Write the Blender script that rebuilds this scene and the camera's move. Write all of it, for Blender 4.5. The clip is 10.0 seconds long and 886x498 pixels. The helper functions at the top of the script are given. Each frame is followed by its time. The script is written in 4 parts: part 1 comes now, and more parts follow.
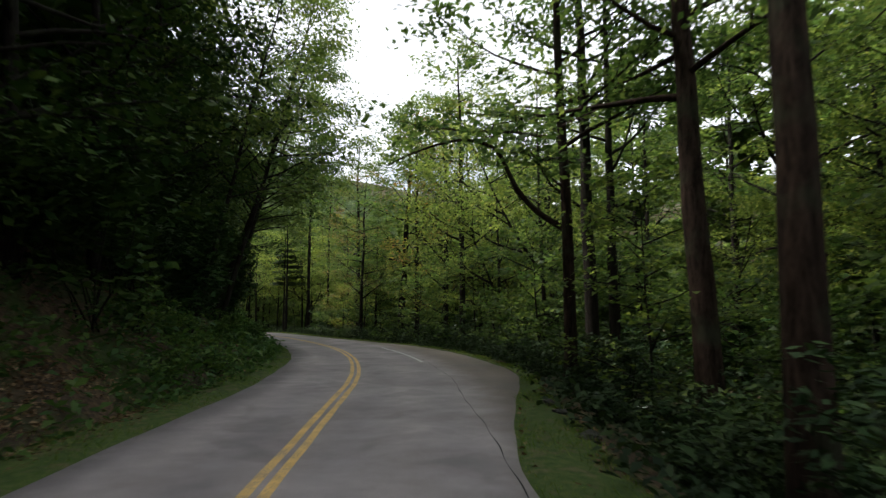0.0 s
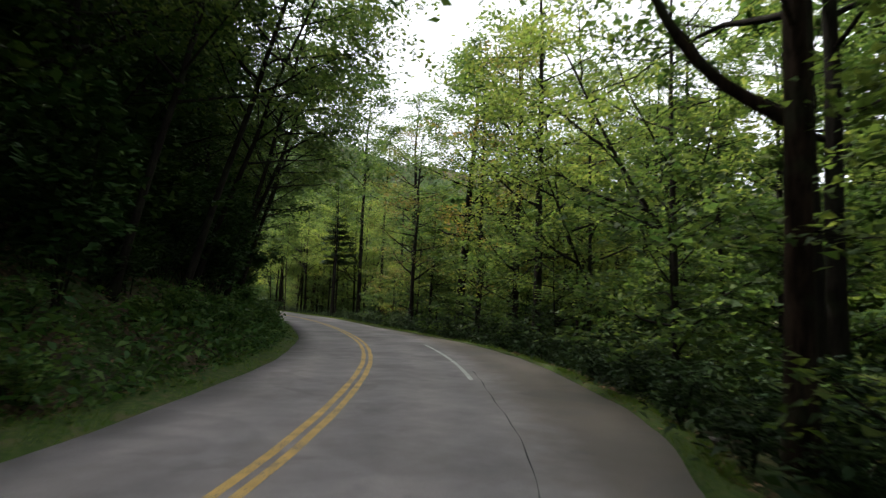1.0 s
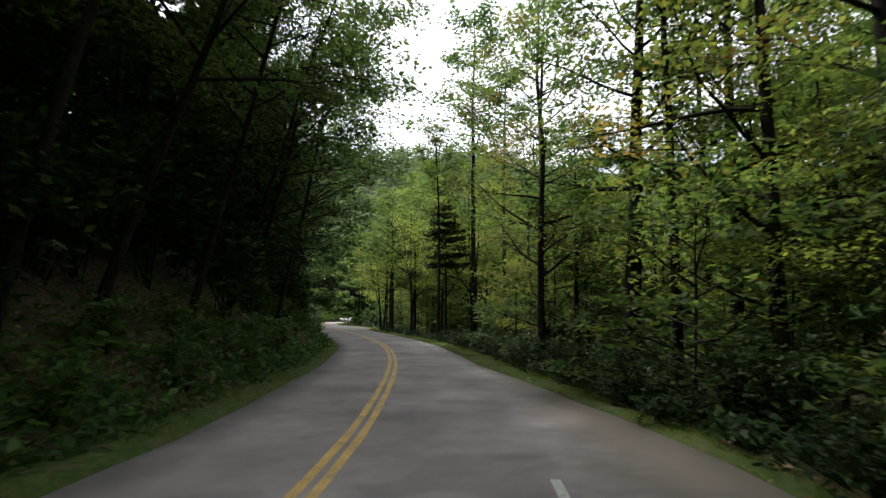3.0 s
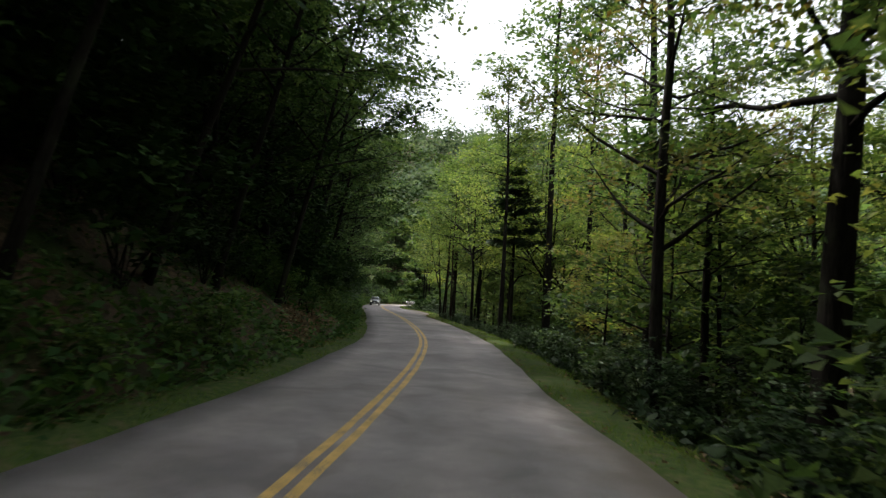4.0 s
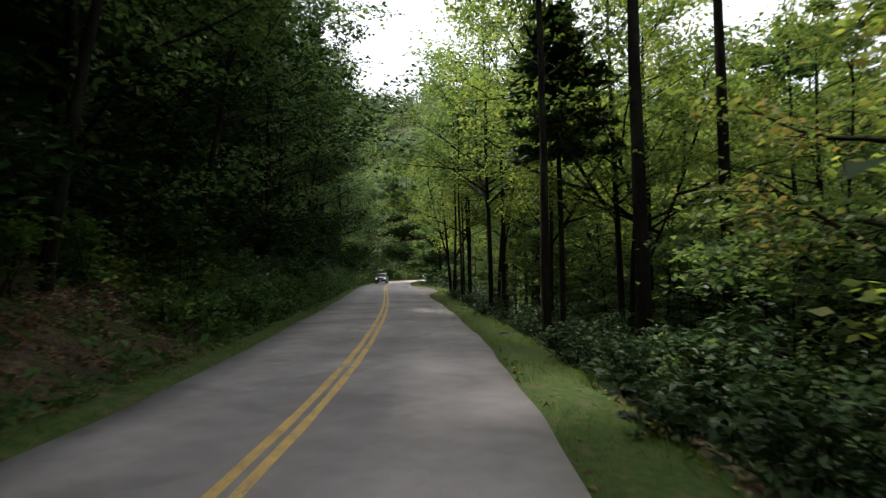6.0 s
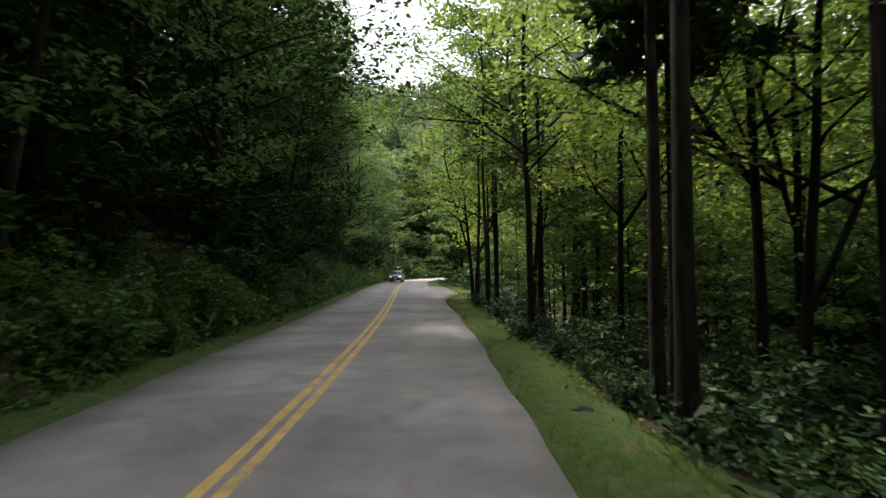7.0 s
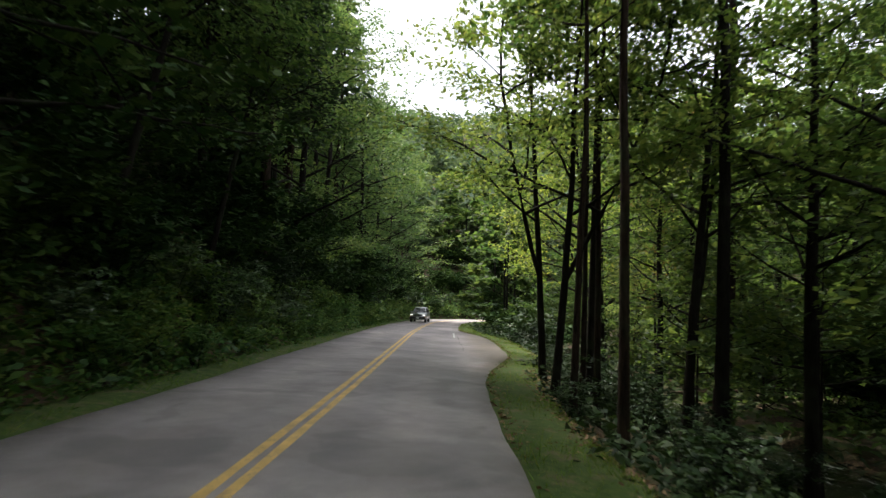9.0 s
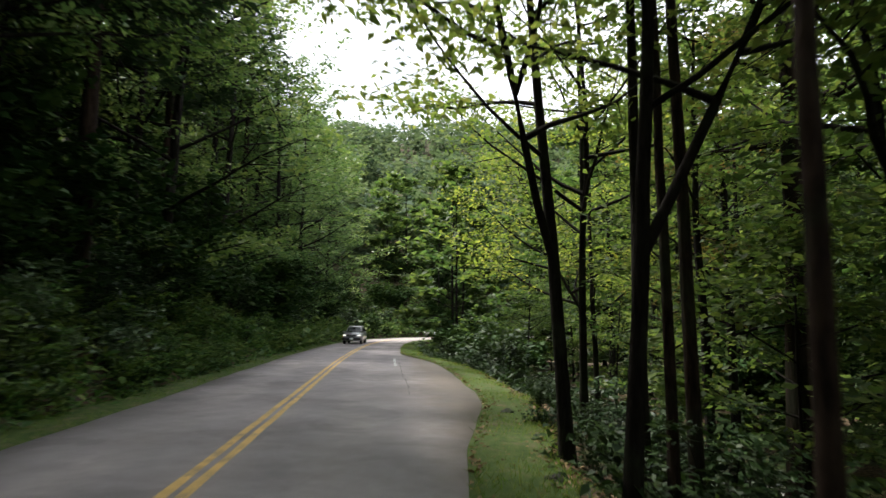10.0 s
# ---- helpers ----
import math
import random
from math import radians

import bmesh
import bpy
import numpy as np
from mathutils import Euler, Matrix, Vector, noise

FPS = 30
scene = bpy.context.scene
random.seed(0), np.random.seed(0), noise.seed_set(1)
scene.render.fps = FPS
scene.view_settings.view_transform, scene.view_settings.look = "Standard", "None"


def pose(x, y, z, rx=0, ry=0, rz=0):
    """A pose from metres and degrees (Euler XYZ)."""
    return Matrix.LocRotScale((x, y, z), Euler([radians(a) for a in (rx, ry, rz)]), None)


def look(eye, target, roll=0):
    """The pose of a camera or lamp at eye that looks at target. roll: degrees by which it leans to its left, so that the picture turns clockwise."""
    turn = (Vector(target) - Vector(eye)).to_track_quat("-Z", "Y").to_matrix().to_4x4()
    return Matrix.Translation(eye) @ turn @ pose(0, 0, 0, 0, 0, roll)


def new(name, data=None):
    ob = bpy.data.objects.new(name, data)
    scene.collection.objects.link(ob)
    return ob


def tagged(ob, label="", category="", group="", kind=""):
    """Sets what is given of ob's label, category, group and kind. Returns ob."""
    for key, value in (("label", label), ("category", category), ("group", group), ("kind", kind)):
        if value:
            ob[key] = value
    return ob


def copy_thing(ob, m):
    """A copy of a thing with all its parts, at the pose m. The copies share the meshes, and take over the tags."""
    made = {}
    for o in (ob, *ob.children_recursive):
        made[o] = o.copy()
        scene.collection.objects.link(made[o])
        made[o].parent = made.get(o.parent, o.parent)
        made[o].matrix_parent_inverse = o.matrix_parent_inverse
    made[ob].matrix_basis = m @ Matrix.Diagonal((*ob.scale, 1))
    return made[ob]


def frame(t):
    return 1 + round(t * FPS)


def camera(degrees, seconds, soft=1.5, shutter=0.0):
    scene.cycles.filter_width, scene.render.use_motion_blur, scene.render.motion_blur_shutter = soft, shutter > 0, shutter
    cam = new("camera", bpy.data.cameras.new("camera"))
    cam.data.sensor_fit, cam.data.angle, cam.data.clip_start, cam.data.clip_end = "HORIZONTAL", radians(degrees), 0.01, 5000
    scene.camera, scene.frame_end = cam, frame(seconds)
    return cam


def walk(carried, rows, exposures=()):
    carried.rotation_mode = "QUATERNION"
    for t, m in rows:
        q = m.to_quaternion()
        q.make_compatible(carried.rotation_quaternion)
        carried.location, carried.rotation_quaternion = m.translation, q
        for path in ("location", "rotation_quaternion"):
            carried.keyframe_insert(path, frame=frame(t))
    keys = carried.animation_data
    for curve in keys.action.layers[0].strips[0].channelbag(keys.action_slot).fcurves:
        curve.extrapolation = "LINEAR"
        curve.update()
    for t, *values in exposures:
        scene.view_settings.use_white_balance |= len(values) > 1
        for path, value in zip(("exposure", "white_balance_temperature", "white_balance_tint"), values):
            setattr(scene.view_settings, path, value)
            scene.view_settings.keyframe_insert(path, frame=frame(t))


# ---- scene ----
cam = camera(74.1, 10.0, soft=1.4, shutter=0.25)
PATH = [
    (0.0, pose(0.433, -14.722, 1.730, 96.44, 0.20, -2.77)),
    (0.5, pose(0.777, -10.262, 1.703, 95.36, -0.68, 0.33)),
    (1.0, pose(0.938, -5.831, 1.682, 95.24, -2.24, 3.95)),
    (1.5, pose(0.852, -1.451, 1.667, 95.65, -3.01, 8.70)),
    (2.0, pose(0.596, 2.859, 1.680, 95.57, -0.65, 12.48)),
    (3.5, pose(-1.370, 15.250, 1.716, 96.02, -1.88, 21.77)),
    (4.0, pose(-2.529, 19.240, 1.718, 94.85, -3.26, 25.36)),
    (4.5, pose(-3.906, 23.276, 1.688, 95.29, -2.09, 25.96)),
    (5.0, pose(-5.361, 27.312, 1.669, 93.25, -0.35, 26.67)),
    (5.5, pose(-6.929, 31.333, 1.678, 92.27, 0.77, 27.30)),
    (7.0, pose(-12.403, 42.634, 1.709, 91.84, 0.83, 30.48)),
    (7.5, pose(-14.431, 46.347, 1.684, 94.06, 0.12, 31.36)),
    (8.0, pose(-16.577, 50.016, 1.713, 94.31, 0.00, 31.65)),
    (8.5, pose(-18.808, 53.553, 1.707, 96.46, -0.07, 32.05)),
    (9.0, pose(-20.992, 57.017, 1.686, 95.51, -2.83, 34.02)),
    (9.5, pose(-23.138, 60.359, 1.686, 95.92, -0.09, 33.79)),
    (10.0, pose(-25.251, 63.710, 1.692, 97.26, -0.64, 28.35)),
]
walk(cam, PATH, exposures=[(0.0, 1.15), (1.0, 1.36), (2.0, 1.72), (3.5, 1.22), (4.5, 1.22), (5.5, 1.22), (7.0, 1.58), (8.0, 1.68), (9.0, 1.52), (10.0, 1.5)])

# ---------------------------------------------------------------- light
world = bpy.data.worlds.new("world")
scene.world = world
world.use_nodes = True
SUN_AZ, SUN_EL = -76.0, 57.0   # degrees clockwise from +y, degrees above the horizon


def build_sky():
    nt = world.node_tree
    nt.nodes.clear()
    out = nt.nodes.new("ShaderNodeOutputWorld")
    bg = nt.nodes.new("ShaderNodeBackground")
    sky = nt.nodes.new("ShaderNodeTexSky")
    sky.sky_type = "NISHITA"
    sky.sun_disc = False
    sky.sun_elevation = radians(SUN_EL)
    sky.sun_rotation = radians(SUN_AZ)
    gain = nt.nodes.new("ShaderNodeMix")
    gain.data_type, gain.blend_type = "RGBA", "MULTIPLY"
    gain.inputs["Factor"].default_value = 1.0
    gain.inputs["B"].default_value = (0.1, 0.1, 0.1, 1)
    # bright broken cloud over the blue
    co = nt.nodes.new("ShaderNodeTexCoord")
    cloud = nt.nodes.new("ShaderNodeTexNoise")
    cloud.inputs["Scale"].default_value = 2.2
    cloud.inputs["Detail"].default_value = 6.0
    ramp = nt.nodes.new("ShaderNodeValToRGB")
    ramp.color_ramp.elements[0].position, ramp.color_ramp.elements[0].color = 0.30, (0.25, 0.25, 0.25, 1)
    ramp.color_ramp.elements[1].position, ramp.color_ramp.elements[1].color = 0.46, (1, 1, 1, 1)
    mix = nt.nodes.new("ShaderNodeMix")
    mix.data_type = "RGBA"
    mix.inputs["B"].default_value = (0.95, 0.99, 1.06, 1)
    link = nt.links.new
    link(sky.outputs[0], gain.inputs["A"])
    link(co.outputs["Generated"], cloud.inputs["Vector"])
    link(cloud.outputs["Fac"], ramp.inputs["Fac"])
    link(ramp.outputs["Color"], mix.inputs["Factor"])
    link(gain.outputs["Result"], mix.inputs["A"])
    link(mix.outputs["Result"], bg.inputs["Color"])
    bg.inputs["Strength"].default_value = 0.70
    link(bg.outputs[0], out.inputs["Surface"])


build_sky()
sun = new("sun", bpy.data.lights.new("sun", "SUN"))
sun.data.energy, sun.data.angle, sun.data.color = 3.5, radians(7.0), (1.0, 0.955, 0.88)
sun_from = Vector((math.sin(radians(SUN_AZ)) * math.cos(radians(SUN_EL)), math.cos(radians(SUN_AZ)) * math.cos(radians(SUN_EL)), math.sin(radians(SUN_EL))))
sun.matrix_world = look(sun_from * 60, (0, 0, 0))

# ---------------------------------------------------------------- materials


class Nodes:
    """A small helper to write node materials in a few lines."""

    def __init__(self, name):
        self.mat = bpy.data.materials.new(name)
        self.mat.use_nodes = True
        self.nt = self.mat.node_tree
        self.nt.nodes.clear()
        self.out = self.nt.nodes.new("ShaderNodeOutputMaterial")
        self.co = self.nt.nodes.new("ShaderNodeTexCoord")
        self.geo = self.nt.nodes.new("ShaderNodeNewGeometry")

    def put(self, socket, value):
        if hasattr(value, "is_output"):
            self.nt.links.new(value, socket)
        elif value is not None:
            socket.default_value = (*value, 1) if isinstance(value, tuple) and len(value) == 3 and socket.type == "RGBA" else value

    def noise(self, scale, detail=4.0, rough=0.55, vector=None, distort=0.0):
        n = self.nt.nodes.new("ShaderNodeTexNoise")
        n.inputs["Scale"].default_value, n.inputs["Detail"].default_value = scale, detail
        n.inputs["Roughness"].default_value, n.inputs["Distortion"].default_value = rough, distort
        self.put(n.inputs["Vector"], vector or self.geo.outputs["Position"])
        return n.outputs["Fac"]

    def ramp(self, fac, *stops):
        n = self.nt.nodes.new("ShaderNodeValToRGB")
        while len(n.color_ramp.elements) < len(stops):
            n.color_ramp.elements.new(0.5)
        for e, (at, col) in zip(n.color_ramp.elements, stops):
            e.position = at
            e.color = (*col, 1) if isinstance(col, tuple) else (col, col, col, 1)
        self.put(n.inputs["Fac"], fac)
        return n.outputs["Color"]

    def mix(self, fac, a, b, blend="MIX"):
        n = self.nt.nodes.new("ShaderNodeMix")
        n.data_type, n.blend_type = "RGBA", blend
        self.put(n.inputs["Factor"], fac)
        self.put(n.inputs["A"], a)
        self.put(n.inputs["B"], b)
        return n.outputs["Result"]

    def math(self, op, a, b=0.0):
        n = self.nt.nodes.new("ShaderNodeMath")
        n.operation = op
        self.put(n.inputs[0], a)
        self.put(n.inputs[1], b)
        return n.outputs[0]

    def scaled(self, x, y, z, source=None):
        n = self.nt.nodes.new("ShaderNodeMapping")
        n.inputs["Scale"].default_value = (x, y, z)
        self.put(n.inputs["Vector"], source or self.geo.outputs["Position"])
        return n.outputs[0]

    def attr(self, name):
        n = self.nt.nodes.new("ShaderNodeAttribute")
        n.attribute_name = name
        return n

    def random(self):
        return self.nt.nodes.new("ShaderNodeObjectInfo").outputs["Random"]

    def island(self):
        return self.geo.outputs["Random Per Island"]

    def bump(self, height, strength=0.4, distance=0.02):
        n = self.nt.nodes.new("ShaderNodeBump")
        n.inputs["Strength"].default_value, n.inputs["Distance"].default_value = strength, distance
        self.put(n.inputs["Height"], height)
        return n.outputs[0]

    def principled(self, color, rough=0.8, metal=0.0, normal=None, spec=0.5, **extra):
        n = self.nt.nodes.new("ShaderNodeBsdfPrincipled")
        self.put(n.inputs["Base Color"], color)
        self.put(n.inputs["Roughness"], rough)
        self.put(n.inputs["Metallic"], metal)
        self.put(n.inputs["Specular IOR Level"], spec)
        if normal is not None:
            self.put(n.inputs["Normal"], normal)
        for key, value in extra.items():
            self.put(n.inputs[key.replace("_", " ")], value)
        return n.outputs[0]

    def done(self, shader):
        self.nt.links.new(shader, self.out.inputs["Surface"])
        return self.mat


def leaf_material(name, dark, mid, light, translucent=0.45, rough=0.55, odd=None, spec=0.2):
    """Leaves: each its own green, each plant its own cast, light shining through."""
    m = Nodes(name)
    col = m.ramp(m.island(), (0.0, dark), (0.55, mid), (1.0, light))
    if odd:
        col = m.mix(m.ramp(m.noise(0.55, 2.0), (0.50, 0.0), (0.62, 1.0)), col, odd)
    cast = m.ramp(m.random(), (0.0, (0.72, 0.80, 0.72)), (0.5, (1.0, 1.0, 1.0)), (1.0, (1.22, 1.12, 0.85)))
    col = m.mix(1.0, col, cast, "MULTIPLY")
    col = m.mix(1.0, col, m.ramp(m.noise(38.0, 2.0), (0.3, 0.8), (0.7, 1.15)), "MULTIPLY")
    gloss = m.principled(col, rough, spec=spec)
    thin = m.nt.nodes.new("ShaderNodeBsdfTranslucent")
    m.put(thin.inputs["Color"], m.mix(1.0, col, (1.55, 1.50, 1.0), "MULTIPLY"))
    both = m.nt.nodes.new("ShaderNodeMixShader")
    both.inputs[0].default_value = translucent
    m.nt.links.new(gloss, both.inputs[1])
    m.nt.links.new(thin.outputs[0], both.inputs[2])
    return m.done(both.outputs[0])


def bark_material(name, dark, light):
    m = Nodes(name)
    ridges = m.noise(9.0, 5.0, 0.6, m.scaled(1, 1, 0.16, m.co.outputs["Object"]), 0.6)
    blotch = m.noise(1.4, 3.0)
    plates = m.noise(26.0, 4.0, 0.6, m.scaled(1, 1, 0.22, m.co.outputs["Object"]), 0.3)
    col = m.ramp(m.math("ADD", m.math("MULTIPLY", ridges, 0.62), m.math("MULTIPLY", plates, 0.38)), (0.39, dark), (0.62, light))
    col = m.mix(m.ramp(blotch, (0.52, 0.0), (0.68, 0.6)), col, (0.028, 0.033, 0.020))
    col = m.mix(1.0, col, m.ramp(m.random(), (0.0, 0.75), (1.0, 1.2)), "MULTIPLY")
    return m.done(m.principled(col, 0.9, normal=m.bump(ridges, 1.0, 0.04), spec=0.06))


M = {}
M["leaf_far"] = leaf_material("leaf_far", (0.036, 0.080, 0.028), (0.068, 0.122, 0.040), (0.112, 0.168, 0.058), 0.5)
M["leaf_maple"] = leaf_material("leaf_maple", (0.030, 0.061, 0.020), (0.060, 0.102, 0.032), (0.108, 0.148, 0.048), 0.58)
M["leaf_yellowing"] = leaf_material("leaf_yellowing", (0.062, 0.106, 0.028), (0.112, 0.162, 0.044), (0.182, 0.212, 0.064), 0.62)
M["leaf_russet"] = leaf_material("leaf_russet", (0.052, 0.090, 0.024), (0.090, 0.126, 0.036), (0.132, 0.144, 0.048), 0.5, odd=(0.128, 0.094, 0.034))
# deep green taken nearly black, the left bank's shade put into the colour
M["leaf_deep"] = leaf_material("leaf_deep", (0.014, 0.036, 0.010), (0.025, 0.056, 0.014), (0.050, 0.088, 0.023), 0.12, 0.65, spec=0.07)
# slope leaves kept paler, light on the far bank put into their colour
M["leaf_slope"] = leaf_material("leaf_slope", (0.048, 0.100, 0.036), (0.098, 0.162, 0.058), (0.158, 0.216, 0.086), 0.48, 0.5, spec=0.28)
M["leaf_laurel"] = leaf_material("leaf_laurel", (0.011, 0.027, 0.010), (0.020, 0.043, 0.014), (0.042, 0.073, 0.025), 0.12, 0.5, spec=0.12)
M["leaf_pale"] = leaf_material("leaf_pale", (0.048, 0.090, 0.042), (0.088, 0.140, 0.068), (0.150, 0.200, 0.112), 0.3, 0.4, spec=0.45)
M["leaf_herb"] = leaf_material("leaf_herb", (0.030, 0.078, 0.020), (0.060, 0.122, 0.031), (0.115, 0.178, 0.052), 0.4)
M["leaf_weed"] = leaf_material("leaf_weed", (0.055, 0.108, 0.026), (0.100, 0.165, 0.042), (0.170, 0.225, 0.070), 0.35, spec=0.25)
# creek-side leaves with the shade under the canopy put into their colour
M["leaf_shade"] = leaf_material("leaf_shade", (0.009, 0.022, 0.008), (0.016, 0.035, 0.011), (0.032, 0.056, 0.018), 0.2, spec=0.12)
M["needles"] = leaf_material("needles", (0.016, 0.036, 0.016), (0.026, 0.052, 0.022), (0.045, 0.075, 0.030), 0.2, 0.55)
# hill leaves paled and blued, the haze of distance mixed into the colour
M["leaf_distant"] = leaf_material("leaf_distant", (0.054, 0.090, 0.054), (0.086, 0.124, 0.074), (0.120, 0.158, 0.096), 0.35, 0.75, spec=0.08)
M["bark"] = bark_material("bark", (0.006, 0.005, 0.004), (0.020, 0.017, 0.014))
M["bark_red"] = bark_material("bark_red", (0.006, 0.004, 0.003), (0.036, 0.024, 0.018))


def ground_material():
    m = Nodes("forest_ground")
    leaves = m.nt.nodes.new("ShaderNodeTexVoronoi")
    leaves.inputs["Scale"].default_value = 13.0
    m.put(leaves.inputs["Vector"], m.geo.outputs["Position"])
    litter = m.ramp(leaves.outputs["Color"], (0.1, (0.024, 0.017, 0.011)), (0.5, (0.062, 0.042, 0.026)), (0.9, (0.115, 0.077, 0.046)))
    moss = m.ramp(m.noise(5.0), (0.3, (0.020, 0.038, 0.010)), (0.7, (0.042, 0.068, 0.018)))
    col = m.mix(m.ramp(m.noise(0.8, 5.0), (0.45, 0.0), (0.60, 1.0)), litter, moss)
    soil = m.ramp(m.noise(2.6, 6.0), (0.35, (0.024, 0.018, 0.013)), (0.7, (0.052, 0.038, 0.027)))
    col = m.mix(m.ramp(m.noise(0.5, 4.0, 0.6), (0.50, 0.0), (0.66, 0.8)), col, soil)
    return m.done(m.principled(col, 0.95, normal=m.bump(leaves.outputs["Distance"], 0.6, 0.03), spec=0.15))


def verge_material():
    m = Nodes("verge_turf")
    col = m.ramp(m.noise(7.0, 6.0), (0.3, (0.030, 0.056, 0.014)), (0.52, (0.055, 0.086, 0.021)), (0.75, (0.098, 0.106, 0.038)))
    col = m.mix(m.ramp(m.noise(2.3, 6.0, 0.65), (0.53, 0.0), (0.66, 0.8)), col, (0.125, 0.100, 0.062))
    return m.done(m.principled(col, 0.95, normal=m.bump(m.noise(60.0), 0.6, 0.02), spec=0.15))


def asphalt_material():
    m = Nodes("asphalt")
    lane = m.attr("lane").outputs["Fac"]      # metres from the centre line
    along = m.attr("along").outputs["Fac"]
    grit = m.noise(70.0, 4.0, 0.75)
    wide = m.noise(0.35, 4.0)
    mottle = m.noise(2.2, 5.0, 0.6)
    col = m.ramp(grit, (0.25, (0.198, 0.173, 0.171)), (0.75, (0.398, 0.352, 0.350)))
    # broad mottle, its contrast raised in place of the trees' soft shadow bands
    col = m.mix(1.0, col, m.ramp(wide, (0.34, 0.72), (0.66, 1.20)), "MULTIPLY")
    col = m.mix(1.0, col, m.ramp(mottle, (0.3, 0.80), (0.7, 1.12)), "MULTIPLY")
    # wheel tracks are polished a little paler, the middle of each lane carries drip stains
    band = m.math("COSINE", m.math("MULTIPLY", lane, 4.4))
    col = m.mix(1.0, col, m.ramp(m.math("ADD", m.math("MULTIPLY", band, 0.5), 0.5), (0.0, (0.93, 0.93, 0.94)), (1.0, (1.05, 1.04, 1.03))), "MULTIPLY")
    # brown grit washed in along the margins
    side = m.math("SUBTRACT", m.math("ABSOLUTE", lane), m.math("MULTIPLY", m.noise(1.7, 5.0), 1.3))
    dirt = m.ramp(m.math("MULTIPLY", side, 0.25), (0.50, 0.0), (0.72, 0.75))
    col = m.mix(dirt, col, (0.150, 0.118, 0.090))
    # a few darker patches set by broad noise
    patch = m.ramp(m.noise(0.55, 3.0, 0.5, None, 0.8), (0.56, 0.0), (0.61, 0.30))
    col = m.mix(patch, col, (0.115, 0.104, 0.104))
    specks = m.ramp(m.noise(28.0, 3.0, 0.75), (0.62, 0.0), (0.74, 0.35))
    col = m.mix(specks, col, (0.30, 0.28, 0.27))
    rough = m.ramp(mottle, (0.3, 0.72), (0.7, 0.9))
    return m.done(m.principled(col, rough, normal=m.bump(grit, 0.6, 0.008), spec=0.4))


def paint_material(name, color):
    """Road paint, worn through to the asphalt in places."""
    m = Nodes(name)
    wear = m.ramp(m.math("ADD", m.math("MULTIPLY", m.noise(34.0, 4.0, 0.7), 0.6), m.math("MULTIPLY", m.noise(2.1, 4.0), 0.4)), (0.50, 0.0), (0.62, 0.85))
    tone = m.mix(1.0, color, m.ramp(m.noise(3.0, 4.0), (0.3, 0.75), (0.7, 1.1)), "MULTIPLY")
    return m.done(m.principled(m.mix(wear, tone, (0.17, 0.155, 0.14)), 0.7, normal=m.bump(m.noise(130.0), 0.2, 0.004)))


def plain_material(name, color, rough=0.5, metal=0.0, **extra):
    m = Nodes(name)
    col = m.mix(1.0, color, m.ramp(m.noise(6.0, 4.0), (0.3, 0.9), (0.7, 1.06)), "MULTIPLY")
    return m.done(m.principled(col, rough, metal, **extra))


def rock_material():
    m = Nodes("rock")
    big = m.noise(1.8, 7.0, 0.65, None, 0.5)
    col = m.ramp(big, (0.3, (0.020, 0.019, 0.017)), (0.6, (0.060, 0.056, 0.050)), (0.8, (0.110, 0.102, 0.092)))
    col = m.mix(m.ramp(m.noise(2.7, 5.0), (0.5, 0.0), (0.64, 0.8)), col, (0.040, 0.055, 0.022))
    return m.done(m.principled(col, 0.9, normal=m.bump(m.noise(14.0, 6.0, 0.7), 0.7, 0.04), spec=0.25))


def water_material():
    m = Nodes("creek_water")
    ripple = m.noise(3.2, 4.0, 0.55, m.scaled(1.0, 0.5, 1.0), 0.4)
    # white flecks: broken water, and sky glints painted into the colour with it
    glint_foam = m.ramp(m.noise(2.4, 6.0, 0.7, m.scaled(1.0, 0.6, 1.0), 0.8), (0.585, 0.0), (0.64, 1.0))
    col = m.mix(glint_foam, (0.035, 0.038, 0.028), (0.72, 0.74, 0.74))
    rough = m.ramp(glint_foam, (0.0, 0.06), (1.0, 0.7))
    return m.done(m.principled(col, rough, normal=m.bump(ripple, 0.6, 0.10), spec=0.6))


M["ground"] = ground_material()
M["verge"] = verge_material()
M["asphalt"] = asphalt_material()
M["yellow"] = paint_material("yellow_paint", (0.68, 0.43, 0.13))
M["white"] = paint_material("white_paint", (0.62, 0.61, 0.58))
M["tar"] = plain_material("tar_seam", (0.020, 0.019, 0.018), 0.85)
M["rock"] = rock_material()
M["water"] = water_material()
M["grass"] = leaf_material("grass_blade", (0.058, 0.112, 0.020), (0.096, 0.166, 0.030), (0.175, 0.195, 0.062), 0.55)
M["litter"] = leaf_material("dead_leaf", (0.085, 0.052, 0.030), (0.185, 0.118, 0.068), (0.300, 0.205, 0.125), 0.1, 0.8)

# ---------------------------------------------------------------- meshes from arrays


def mesh_of(name, verts, faces, material=None, smooth=False):
    """A mesh from an array of corners and an array of faces, all with the same number of corners."""
    verts, faces = np.asarray(verts, np.float32), np.asarray(faces, np.int32)
    me = bpy.data.meshes.new(name)
    n, k = faces.shape
    me.vertices.add(len(verts))
    me.vertices.foreach_set("co", verts.ravel())
    me.loops.add(n * k)
    me.loops.foreach_set("vertex_index", faces.ravel())
    me.polygons.add(n)
    me.polygons.foreach_set("loop_start", np.arange(0, n * k, k, dtype=np.int32))
    me.polygons.foreach_set("loop_total", np.full(n, k, np.int32))
    if smooth:
        me.polygons.foreach_set("use_smooth", np.ones(n, bool))
    if material:
        me.materials.append(material)
    me.update(calc_edges=True)
    return me


